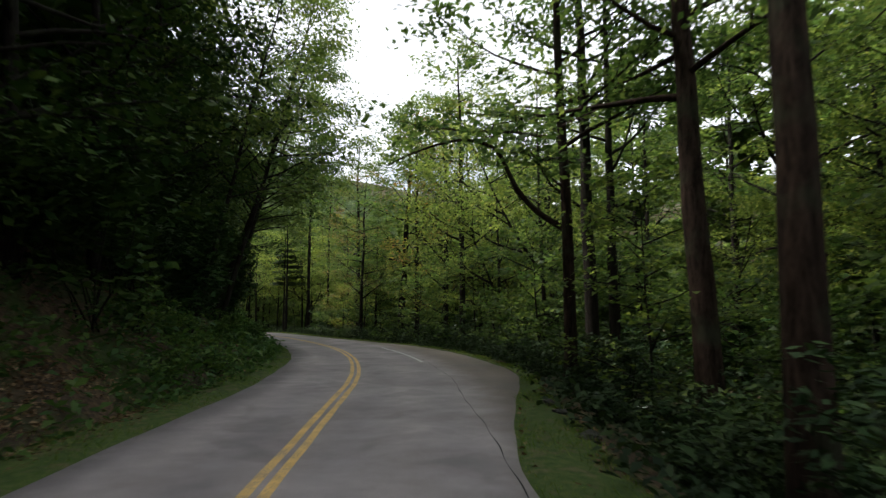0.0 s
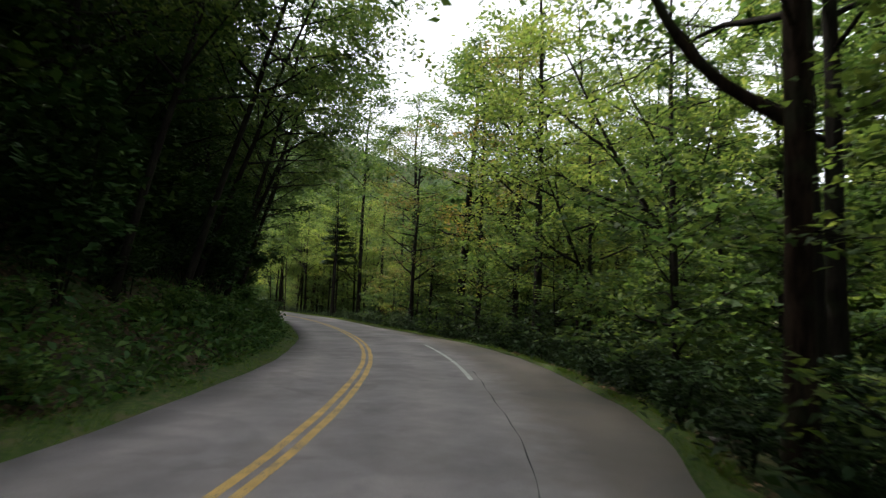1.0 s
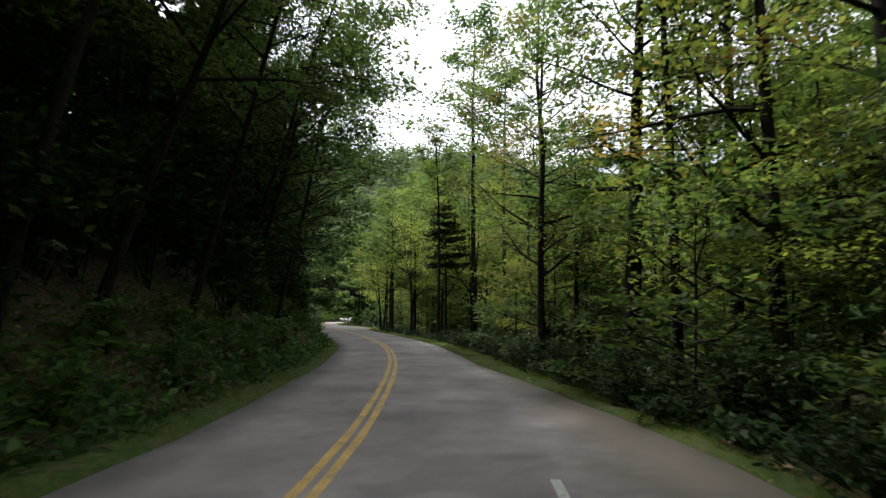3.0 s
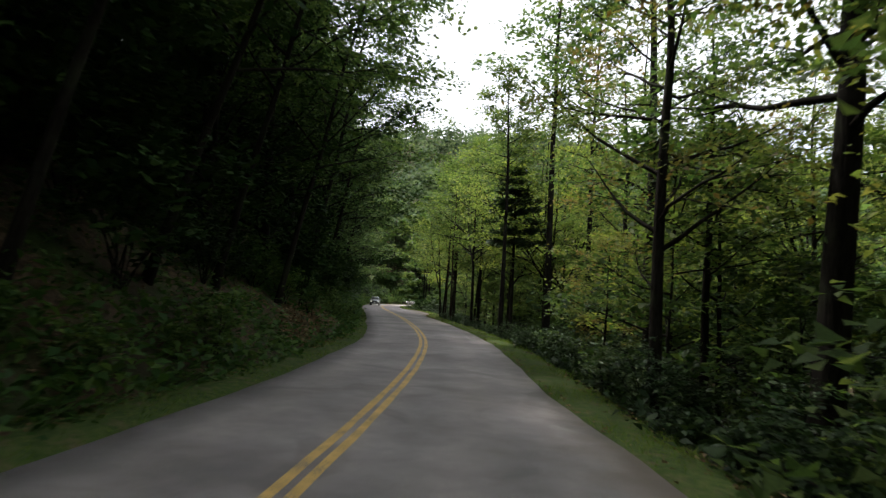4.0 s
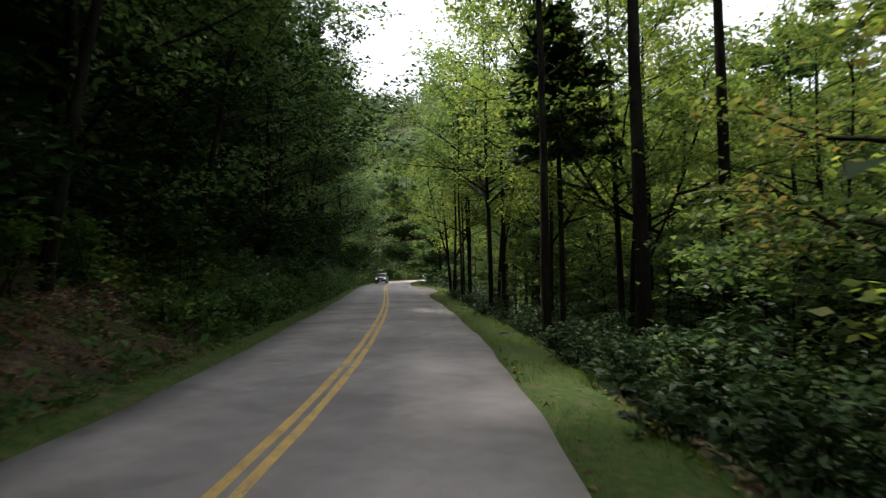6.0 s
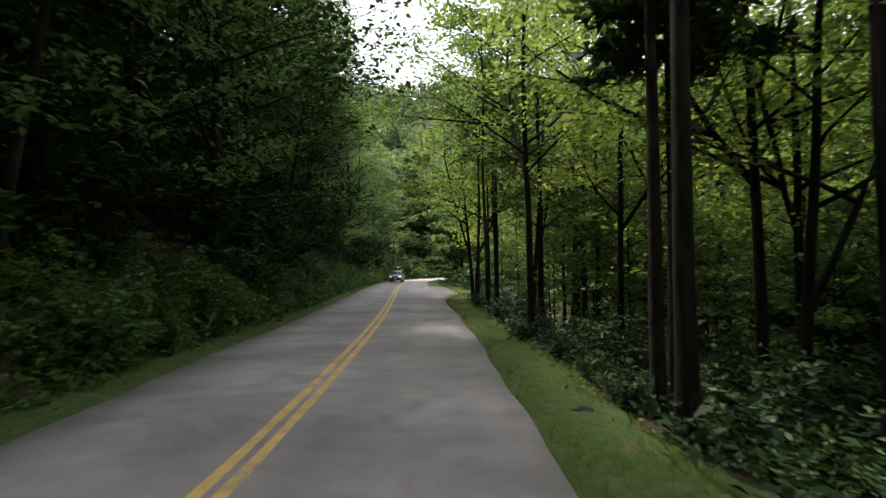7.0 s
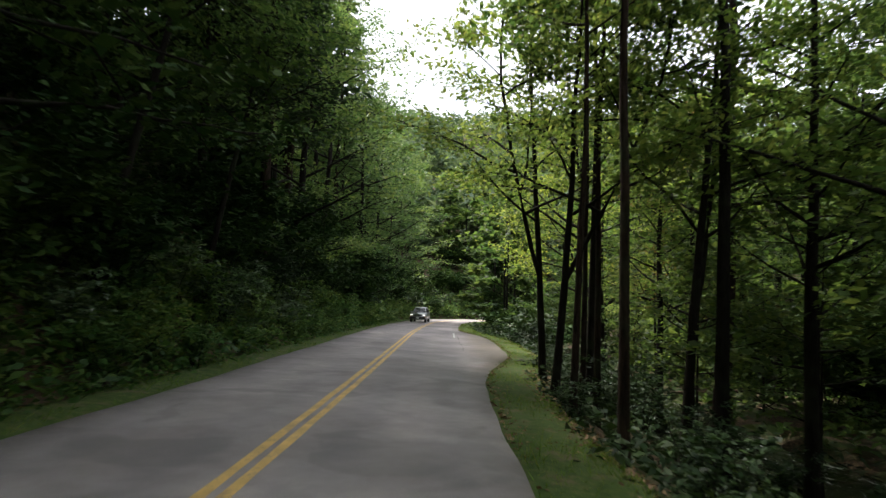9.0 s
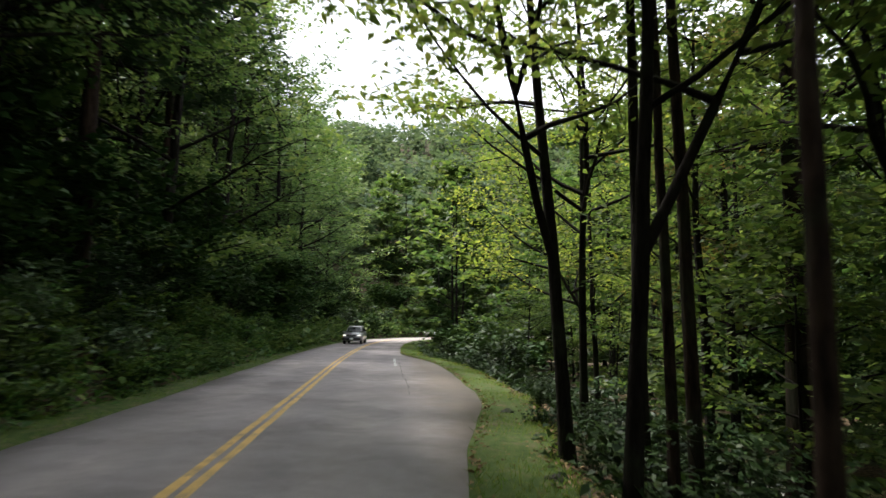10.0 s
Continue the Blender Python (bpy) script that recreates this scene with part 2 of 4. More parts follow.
def part(name, bm, material, parent, label=""):
    """Links a bmesh or a mesh as one object under a thing or a part."""
    if isinstance(bm, bmesh.types.BMesh):
        me = bpy.data.meshes.new(name)
        bm.to_mesh(me)
        bm.free()
        me.materials.append(material)
    else:
        me = bm
    ob = new(name, me)
    ob.parent = parent
    return tagged(ob, label)


def tube(points, radii, sides):
    """Corners and four-sided faces of a tapering tube along a polyline."""
    p = np.asarray(points, float)
    d = np.gradient(p, axis=0)
    d /= np.linalg.norm(d, axis=1, keepdims=True) + 1e-9
    ref = np.where(np.abs(d[:, 2:3]) > 0.9, [[1.0, 0, 0]], [[0, 0, 1.0]])
    a = np.cross(d, ref)
    a /= np.linalg.norm(a, axis=1, keepdims=True) + 1e-9
    b = np.cross(d, a)
    ang = np.arange(sides) * 2 * math.pi / sides
    ring = a[:, None] * np.cos(ang)[None, :, None] + b[:, None] * np.sin(ang)[None, :, None]
    v = (p[:, None] + ring * np.asarray(radii)[:, None, None]).reshape(-1, 3)
    i = np.arange(len(p) - 1)[:, None] * sides
    j = np.arange(sides)[None]
    k = (j + 1) % sides
    return v, np.stack([i + j, i + k, i + sides + k, i + sides + j], -1).reshape(-1, 4)


def merged(pieces):
    """Joins (corners, faces) pairs into one."""
    vs, fs, n = [], [], 0
    for v, f in pieces:
        vs.append(v)
        fs.append(f + n)
        n += len(v)
    return np.concatenate(vs), np.concatenate(fs)


def leaf_slips(rng, at, size, tilt=0.6, aspect=0.62, droop=0.2, pointed=False):
    """Corners and faces of one small leaf at each place: pointed ovals for what stands near, three-cornered clumps for what stands far."""
    n = len(at)
    yaw = rng.uniform(0, 2 * math.pi, n)
    fwd = np.stack([np.cos(yaw), np.sin(yaw), rng.normal(-droop, 0.3, n)], 1)
    fwd /= np.linalg.norm(fwd, axis=1, keepdims=True)
    up = np.stack([rng.normal(0, tilt, n), rng.normal(0, tilt, n), np.ones(n)], 1)
    side = np.cross(fwd, up)
    side /= np.linalg.norm(side, axis=1, keepdims=True) + 1e-9
    s = (size * rng.uniform(0.6, 1.4, n))[:, None]
    w = s * aspect * 0.5
    slant = rng.uniform(-0.18, 0.18, n)[:, None] * s
    if pointed:
        v = np.stack([at - fwd * s * 0.55, at + side * w - fwd * s * 0.1, at + fwd * s * 0.6, at - side * w - fwd * s * 0.1], 1)
        return v.reshape(-1, 3), np.arange(4 * n).reshape(n, 4)
    v = np.stack([at - fwd * s * 0.55, at + side * w * 2.0 + fwd * slant, at + fwd * s * 0.55], 1)
    return v.reshape(-1, 3), np.arange(3 * n).reshape(n, 3)


def leaf_cards(rng, at, size, tilt=0.55, aspect=0.55, droop=0.25):
    """Corners and faces of one folded, pointed leaf at each place."""
    n = len(at)
    yaw = rng.uniform(0, 2 * math.pi, n)
    fwd = np.stack([np.cos(yaw), np.sin(yaw), rng.normal(-droop, 0.3, n)], 1)
    fwd /= np.linalg.norm(fwd, axis=1, keepdims=True)
    up = np.stack([rng.normal(0, tilt, n), rng.normal(0, tilt, n), np.ones(n)], 1)
    side = np.cross(fwd, up)
    side /= np.linalg.norm(side, axis=1, keepdims=True) + 1e-9
    nor = np.cross(side, fwd)
    s = (size * rng.uniform(0.65, 1.35, n))[:, None]
    w = s * aspect * 0.5
    base = at - fwd * s * 0.5
    tip = at + fwd * s * 0.5 - nor * s * 0.08
    left = at - side * w + nor * s * 0.10 - fwd * s * 0.06
    right = at + side * w + nor * s * 0.10 - fwd * s * 0.06
    v = np.stack([base, right, tip, left], 1).reshape(-1, 3)
    return v, np.arange(4 * n).reshape(n, 4)


# ---------------------------------------------------------------- the road's line and the lie of the land
LINE = [(-1.15, -70), (-1.1, -35), (-1.1, -14), (-1.15, -4), (-1.25, 2), (-1.85, 8), (-2.75, 13), (-4.05, 18), (-5.75, 23), (-7.65, 28), (-9.75, 33),
        (-12.6, 39), (-15.9, 45), (-20.15, 52), (-24.6, 59), (-29.9, 67), (-35.95, 76), (-42.65, 86), (-49.6, 97), (-55.0, 106.5), (-58.8, 115.5),
        (-59.8, 124.5), (-57.8, 134), (-52.5, 143), (-44.5, 151), (-30.0, 161), (-6.0, 176)]


def smooth_line(points, step=0.5):
    """Points every step along a smooth curve through the given ones, with the tangents."""
    p = np.array(points, float)
    ext = np.vstack([2 * p[0] - p[1], p, 2 * p[-1] - p[-2]])
    out = []
    for k in range(1, len(ext) - 2):
        a, b, c, d = ext[k - 1:k + 3]
        n = max(2, int(np.linalg.norm(c - b) / 0.1))
        for q in np.linspace(0, 1, n, endpoint=False):
            out.append(0.5 * (2 * b + (c - a) * q + (2 * a - 5 * b + 4 * c - d) * q * q + (3 * b - a - 3 * c + d) * q ** 3))
    out = np.array(out)
    for _ in range(40):     # ease the joints
        out[1:-1] = (out[:-2] + out[1:-1] * 2 + out[2:]) / 4
    dist = np.concatenate([[0], np.cumsum(np.linalg.norm(np.diff(out, axis=0), axis=1))])
    s = np.arange(0, dist[-1], step)
    return np.stack([np.interp(s, dist, out[:, i]) for i in (0, 1)], 1), s


CL, CL_S = smooth_line(LINE)
CL_T = np.gradient(CL, axis=0)
CL_T /= np.linalg.norm(CL_T, axis=1, keepdims=True)
CL_R = np.stack([CL_T[:, 1], -CL_T[:, 0]], 1)     # to the right of the way
HALF = 2.7


def s_at_y(y):
    """How far along the road the line passes that y (before the far bend)."""
    return float(np.interp(y, CL[:, 1], CL_S))


def margin_wide(s):
    """The right-hand turf is a narrow lip at the pull-off and widens after it."""
    q = np.clip((s - s_at_y(16)) / (s_at_y(34) - s_at_y(16)), 0, 1)
    p = np.clip((s_at_y(1) - s) / (s_at_y(1) - s_at_y(-7)), 0, 1)
    return 0.42 + 0.83 * q * q * (3 - 2 * q) + 0.7 * p * p * (3 - 2 * p)


def bump_of(s, a, b, c, d):
    """0 before a, 1 from b to c, 0 after d, eased."""
    q = np.clip(np.minimum((s - a) / (b - a), (d - s) / (d - c)), 0, 1)
    return q * q * (3 - 2 * q)


S_PULL = [s_at_y(y) for y in (-9.0, 5.0, 12.0, 33.0)]
S_PULL_FAR = [s_at_y(y) for y in (66.0, 75.5, 82.0, 91.5)]


def edge_right(s):
    """The half width to the right: two paved pull-offs widen it."""
    return HALF + 0.06 + 2.12 * bump_of(s, *S_PULL) + 1.55 * bump_of(s, *S_PULL_FAR) + 0.03 * np.sin(s * 0.8) + 0.015 * np.sin(s * 2.3)


def edge_left(s):
    q = np.clip((s - 112) / 16, 0, 1)
    return HALF - 0.26 + 0.42 * q * q * (3 - 2 * q) + 0.03 * np.sin(s * 0.6 + 1) + 0.015 * np.sin(s * 2.1)


def road_su(x, y):
    """Along and across (right is positive) of points in the plan."""
    xy = np.stack([np.ravel(x), np.ravel(y)], 1).astype(float)
    best = np.empty(len(xy), int)
    for k in range(0, len(xy), 4000):
        q = xy[k:k + 4000]
        best[k:k + 4000] = np.argmin((q[:, :1] - CL[None, :, 0]) ** 2 + (q[:, 1:] - CL[None, :, 1]) ** 2, axis=1)
    d = xy - CL[best]
    u = np.sum(d * CL_R[best], 1)
    far = np.linalg.norm(d, axis=1)
    u = np.where(np.abs(u) < far * 0.7, np.sign(u + 1e-9) * far, u)
    return CL_S[best], u


def wave(x, y, k, ph):
    return np.sin(x * k + ph) * np.cos(y * k * 0.83 + ph * 1.7) + 0.5 * np.sin(x * k * 2.1 + y * k * 1.7 + ph * 2.3)


def land(x, y):
    """The height of the ground."""
    x, y = np.ravel(x).astype(float), np.ravel(y).astype(float)
    s, u = road_su(x, y)
    dl = -u - edge_left(s)
    dr = u - edge_right(s)
    rough = 0.10 * wave(x, y, 0.9, 0.4) + 0.05 * wave(x, y, 2.3, 1.9)
    steep = 0.75 + 0.45 * bump_of(s, s_at_y(56), s_at_y(64), s_at_y(90), s_at_y(100)) + 0.14 * np.sin(s * 0.21)
    up = np.clip(dl - 1.1, 0, None)
    bank = np.where(up < 5, up * steep, 5 * steep + (up - 5) * 0.55)
    bank = np.where(up > 60, 5 * steep + 55 * 0.55 + (up - 60) * 0.2, bank)
    left = 0.02 * np.clip(dl, 0, 1.1) + bank + rough * np.clip(up, 0, 1.5)
    down = np.clip(dr - 1.2, 0, None)
    fall = np.minimum(down * 0.55, 2.05)
    channel = 0.95 * bump_of(u + 0.8 * np.sin(s * 0.13), 8.6, 10.0, 13.0, 14.6)
    right = -0.06 * np.clip(dr, 0, 1.2) - fall - channel + 0.05 * np.clip(down - 16, 0, 45)  + rough * np.clip(down, 0, 1.4)
    z = np.where(u < 0, left, right)
    z = np.where((dl < 0) & (dr < 0), -0.12, z)
    # the wooded hill that closes the valley
    w = (x + 61.0) * -0.53 + (y - 128.0) * 0.85
    hill = np.clip(w - 12, 0, 190) * 0.49 + 4 * wave(x, y, 0.03, 0.8) * np.clip((w - 12) / 40, 0, 1)
    far_edge = np.clip((np.abs(u) - 7) / 10, 0, 1)
    return np.where(w > 12, np.maximum(z, hill * far_edge), z)


def height(x, y):
    return float(land([x], [y])[0])


def on_road(s, u):
    """The plan place at s along and u across."""
    x = np.interp(s, CL_S, CL[:, 0]) + u * np.interp(s, CL_S, CL_R[:, 0])
    y = np.interp(s, CL_S, CL[:, 1]) + u * np.interp(s, CL_S, CL_R[:, 1])
    return x, y


def heading(s):
    return math.degrees(math.atan2(-np.interp(s, CL_S, CL_T[:, 0]), np.interp(s, CL_S, CL_T[:, 1])))


def spread(lo, hi, near_lo, near_hi, fine, grow=1.18):
    """Grid lines, fine in the middle and ever wider outwards."""
    mid = list(np.arange(near_lo, near_hi + fine, fine))
    step, a, b = fine, [near_lo], [mid[-1]]
    while a[-1] > lo:
        step *= grow
        a.append(a[-1] - step)
    step = fine
    while b[-1] < hi:
        step *= grow
        b.append(b[-1] + step)
    return np.array(a[:0:-1] + mid + b[1:])


def build_ground():
    gx, gy = spread(-700, 700, -76, 22, 0.85), spread(-500, 900, -20, 132, 0.85)
    X, Y = np.meshgrid(gx, gy)
    z = land(X, Y)
    s, u = road_su(X, Y)
    margin = np.where(u > 0, u - edge_right(s), -u - edge_left(s))
    z = z - 0.14 * bump_of(margin, -0.6, 0.0, 0.7, 1.1)      # the turf margins lie over this
    v = np.stack([X.ravel(), Y.ravel(), z], 1)
    ny, nx = X.shape
    i = (np.arange(ny - 1)[:, None] * nx + np.arange(nx - 1)[None]).ravel()
    f = np.stack([i, i + 1, i + nx + 1, i + nx], 1)
    ob = new("ground", mesh_of("ground", v, f, M["ground"], True))
    tagged(ob, "forest floor of brown leaf litter, moss and soil", "ground", kind="structure")


def strip(name, s, inner, outer, z, material, label, across=2, skirt=0.0, category="road"):
    """A ribbon along the road from the inner to the outer offset, with the places along and across kept on its corners."""
    cols = []
    for q in np.linspace(0, 1, across):
        u = inner + (outer - inner) * q
        x, y = on_road(s, u)
        cols.append(np.stack([x, y, np.full_like(s, 1.0) * z], 1))
    us = [inner + (outer - inner) * q for q in np.linspace(0, 1, across)]
    if skirt:
        lo = np.array([0, 0, -skirt])
        cols = [cols[0] + lo] + cols + [cols[-1] + lo]
        us = [us[0]] + us + [us[-1]]
    n, k = len(s), len(cols)
    v = np.stack(cols, 1).reshape(-1, 3)
    i = (np.arange(n - 1)[:, None] * k + np.arange(k - 1)[None]).ravel()
    f = np.stack([i, i + 1, i + k + 1, i + k], 1)
    me = mesh_of(name, v, f, material)
    lane = me.attributes.new("lane", "FLOAT", "POINT")
    lane.data.foreach_set("value", np.stack([np.full_like(s, 1.0) * q for q in us], 1).ravel().astype(np.float32))
    along = me.attributes.new("along", "FLOAT", "POINT")
    along.data.foreach_set("value", np.repeat(s, k).astype(np.float32))
    return tagged(new(name, me), label, category, kind="structure")


build_ground()
S_ALL = CL_S[10:-4]
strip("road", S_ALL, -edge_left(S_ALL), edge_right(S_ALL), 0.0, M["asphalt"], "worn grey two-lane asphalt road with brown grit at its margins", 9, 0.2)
for off in (-0.162, 0.042):
    strip("road_marking", S_ALL, off + 0.006 * np.sin(S_ALL * 1.9), off + 0.12 + 0.006 * np.sin(S_ALL * 2.7), 0.004, M["yellow"],
          "worn solid yellow centre line on grey asphalt", category="road marking")
for y0, y1 in ((7.1, 16.9), (82.5, 86.5)):
    ss = np.arange(s_at_y(y0), s_at_y(y1), 0.25)
    strip("road_marking", ss, np.full_like(ss, 2.42), np.full_like(ss, 2.53), 0.004, M["white"],
          "faded white edge line beside the paved pull-off", category="road marking")


for y0, y1, off in ((-11.0, 9.0, 2.66), (74.5, 84.0, 2.64)):
    ss = np.arange(s_at_y(y0), s_at_y(y1), 0.3)
    wob = off + 0.03 * np.sin(ss * 0.9) + 0.012 * np.sin(ss * 3.7)
    strip("road_seam", ss, wob, wob + 0.013 + 0.008 * np.sin(ss * 3.3), 0.003, M["tar"], "dark open seam between the lane and the pull-off", category="road seam")


def build_creek():
    s = np.arange(s_at_y(-12), s_at_y(118), 1.0)
    mid = 11.4 - 0.8 * np.sin(s * 0.13)
    strip("water", s, mid - 2.6, mid + 2.6, -2.42, M["water"], "shallow dark creek glinting between the trees", 5, category="creek")


build_creek()


def build_verge(name, side, width, label):
    """A turf margin that follows the ground, tucked against the asphalt."""
    s = S_ALL
    cols = []
    for q in np.linspace(0, 1, 6):
        u = edge_right(s) + margin_wide(s) * q if side > 0 else -edge_left(s) - width * q
        u = u + (0.12 * np.sin(s * 2.9) + 0.08 * np.sin(s * 5.3 + 1)) * q
        x, y = on_road(s, u - side * 0.03)
        z = land(x, y)
        z = np.where(z < -0.1, -0.02, z) if q < 0.3 else z
        cols.append(np.stack([x, y, z + 0.012 + 0.03 * math.sin(q * math.pi)], 1))
    n, k = len(s), len(cols)
    i = (np.arange(n - 1)[:, None] * k + np.arange(k - 1)[None]).ravel()
    f = np.stack([i, i + 1, i + k + 1, i + k], 1)
    if side < 0:
        f = f[:, ::-1]
    tagged(new(name, mesh_of(name, np.stack(cols, 1).reshape(-1, 3), f, M["verge"], True)), label, "verge", kind="structure")


build_verge("verge_right", 1, 1.25, "mown grass verge beside the asphalt above the creek bank")
build_verge("verge_left", -1, 1.05, "narrow grass verge at the foot of the wooded bank")


def is_bare(s, u):
    """The stretch of the cut bank that lies under brown leaves, with few plants."""
    slip = (s > s_at_y(34.5)) & (s < s_at_y(47.0)) & (u < -HALF - 0.7) & (u > -HALF - 2.7)
    return slip | ((s > s_at_y(-13)) & (s < s_at_y(-3.5)) & (u < -HALF - 0.5) & (u > -HALF - 1.9))


def scatter(rng, count, s0, s1, u_of):
    """Random places along the road; u_of gives the offsets for random numbers and places along."""
    s = rng.uniform(s0, s1, count)
    u = u_of(rng.uniform(0, 1, count), s)
    x, y = on_road(s, u)
    return np.stack([x, y, land(x, y)], 1), s, u


def build_grass():
    """Blades on both verges, thicker where the camera passes."""
    rng = np.random.default_rng(11)
    for name, n, u_of, label in (
            ("grass", 62000, lambda q, s: edge_right(s) + 0.02 + (margin_wide(s) + 0.08) * q ** 0.8, "short green and straw-coloured grass of the verge"),
            ("grass", 50000, lambda q, s: -edge_left(s) - 0.02 - 1.2 * q ** 0.8, "uneven green grass below the wooded bank")):
        at, s, u = scatter(rng, n, s_at_y(-14), s_at_y(104), u_of)
        k = len(at)
        yaw = rng.uniform(0, 2 * math.pi, k)
        tall = rng.uniform(0.03, 0.10, k) * (1 + 0.5 * np.sin(s * 1.7)) * np.where(rng.uniform(0, 1, k) < 0.04, 2.2, 1.0)
        wide = rng.uniform(0.004, 0.010, k)
        across = np.stack([np.cos(yaw), np.sin(yaw), np.zeros(k)], 1) * wide[:, None]
        lean = np.stack([rng.normal(0, 0.75, k) * tall, rng.normal(0, 0.75, k) * tall, tall], 1)
        v = np.stack([at - across, at + across, at + lean], 1)
        v[:, :2, 2] -= 0.01
        f = np.arange(3 * k).reshape(k, 3)
        tagged(new(name, mesh_of(name, v.reshape(-1, 3), f, M["grass"])), label, "grass", kind="stuff")


def build_litter():
    """Fallen leaves on the bank, the verges and the road's margins."""
    rng = np.random.default_rng(12)
    a, _, _ = scatter(rng, 15000, s_at_y(-12), s_at_y(90), lambda q, s: -edge_left(s) - 0.5 - 5.5 * q ** 1.3)
    b, _, _ = scatter(rng, 2600, s_at_y(-12), s_at_y(80), lambda q, s: edge_right(s) + 0.03 + (margin_wide(s) + 0.3) * q)
    c, _, _ = scatter(rng, 11000, s_at_y(35), s_at_y(47), lambda q, s: -edge_left(s) - 0.55 - 2.6 * q ** 1.4)
    d, _, _ = scatter(rng, 7000, s_at_y(-13), s_at_y(-3), lambda q, s: -edge_left(s) - 0.4 - 2.0 * q ** 1.4)
    e, _, _ = scatter(rng, 3400, s_at_y(62), s_at_y(92), lambda q, s: edge_right(s) + 0.03 + (margin_wide(s) + 0.6) * q)
    for at in (a, b, c, d, e):
        at[:, 2] += 0.02
    v, f = leaf_cards(rng, np.concatenate([a, b, c, d, e]), 0.10, 0.5, 0.6, 0.0)
    tagged(new("fallen_leaves", mesh_of("fallen_leaves", v, f, M["litter"])), "dry brown fallen leaves on the bank and verges", "leaves", kind="stuff")


# ---------------------------------------------------------------- trees


def branch_line(rng, start, way, length, n, lift, wander):
    """A crooked line from start along way, bending upwards by lift."""
    p, d, out = np.array(start, float), np.array(way, float), []
    d /= np.linalg.norm(d)
    for _ in range(n + 1):
        out.append(p.copy())
        p = p + d * length / n
        d = d + rng.normal(0, wander, 3) + np.array([0, 0, lift])
        d /= np.linalg.norm(d)
    return np.array(out)


def grow(name, seed, tall, girth, crown_from, reach, limbs, leaves, leaf, material, bark, lean=(0, 0), fork=0.0, flat=0.35, twigs=5, low=0, extra=(), folded=False, fine=True, pointed=True, clump=1.0):
    """A broadleaved tree: a crooked tapering trunk, limbs, twigs, and leaves in loose flat sprays round the twigs. The thing is an Empty at its foot."""
    rng = np.random.default_rng(seed)
    root = new(name)
    wood, tips = [], []
    n = 14
    q = np.linspace(0, 1, n + 1)
    sway = np.cumsum(rng.normal(0, 0.05 * tall / n, (n + 1, 2)), axis=0)
    stem = np.stack([lean[0] * q * tall + sway[:, 0] * q, lean[1] * q * tall + sway[:, 1] * q, -0.5 + q * (tall + 0.5)], 1)
    radius = girth * (1 - q) ** 0.75 * 0.92 + girth * 0.08
    radius[0] *= 1.5
    radius[1] *= 1.08
    wood.append(tube(stem, radius, 10 if fine else 6))
    if fork:
        k = int(n * fork)
        side = branch_line(rng, stem[k], (rng.normal(0, 1), rng.normal(0, 1), 2.4), tall * (1 - fork) * 0.95, 8, 0.05, 0.06)
        wood.append(tube(side, np.linspace(radius[k] * 0.75, 0.03, 9), 8))
    stems = [stem] + ([side] if fork else [])
    count = limbs + low
    for i in range(count):
        base = stems[i % len(stems)] if i < limbs else stem
        if i < limbs:
            h = crown_from + (1 - crown_from) * (i + rng.uniform(0, 1)) / limbs
        else:
            h = rng.uniform(0.5, 1.0) * crown_from
        h = min(h, 0.97)
        if base is not stem:
            h = max(0.15, (h - fork) / (1 - fork))
        at = np.array([np.interp(h, np.linspace(0, 1, len(base)), base[:, j]) for j in range(3)])
        turn = i * 2.4 + rng.normal(0, 0.5)
        taper = math.sin(math.pi * min(1, 0.28 + 0.72 * h)) ** 0.6 if i < limbs else 0.6
        length = reach * taper * rng.uniform(0.65, 1.15) + 0.5
        way = (math.cos(turn), math.sin(turn), rng.uniform(0.1, 0.7) + 0.7 * max(0, h - 0.6))
        line = branch_line(rng, at, way, length, 6, 0.04, 0.10)
        r0 = max(0.018, girth * 0.42 * (1 - h) + 0.02) * (1 if i < limbs else 0.6)
        wood.append(tube(line, np.linspace(r0, 0.008, 7), 4) if fine else tube(line[::2], np.linspace(r0, 0.012, 4), 3))
        for k in range(twigs):
            f = 0.3 + 0.7 * (k + rng.uniform(0, 1)) / twigs
            at2 = np.array([np.interp(f, np.linspace(0, 1, 7), line[:, j]) for j in range(3)])
            turn2 = turn + rng.choice((-1, 1)) * rng.uniform(0.4, 1.3)
            twig = branch_line(rng, at2, (math.cos(turn2), math.sin(turn2), rng.uniform(-0.15, 0.35)), length * rng.uniform(0.22, 0.45) + 0.25, 3, 0.0, 0.12)
            wood.append(tube(twig[::3], [max(0.006, r0 * 0.3), 0.004], 3))
            tips.extend(twig[1:])
        tips.append(line[-1])
    for pts, r0, r1 in extra:
        pts, _ = smooth_polyline(pts)
        wood.append(tube(pts, np.linspace(r0, r1, len(pts)), 7))
        tips.extend(pts[len(pts) // 2::4])
    tips = np.array(tips)
    pick = rng.integers(0, len(tips), leaves)
    puff = (0.20 + 0.045 * reach) * clump
    at = tips[pick] + rng.normal(0, 1, (leaves, 3)) * np.array([puff, puff, puff * flat])
    part("trunk", mesh_of("trunk", *merged(wood), bark, True), None, root)
    slips = leaf_cards(rng, at, leaf) if folded else leaf_slips(rng, at, leaf, pointed=fine and pointed)
    part("crown", mesh_of("crown", *slips, material), None, root)
    return root


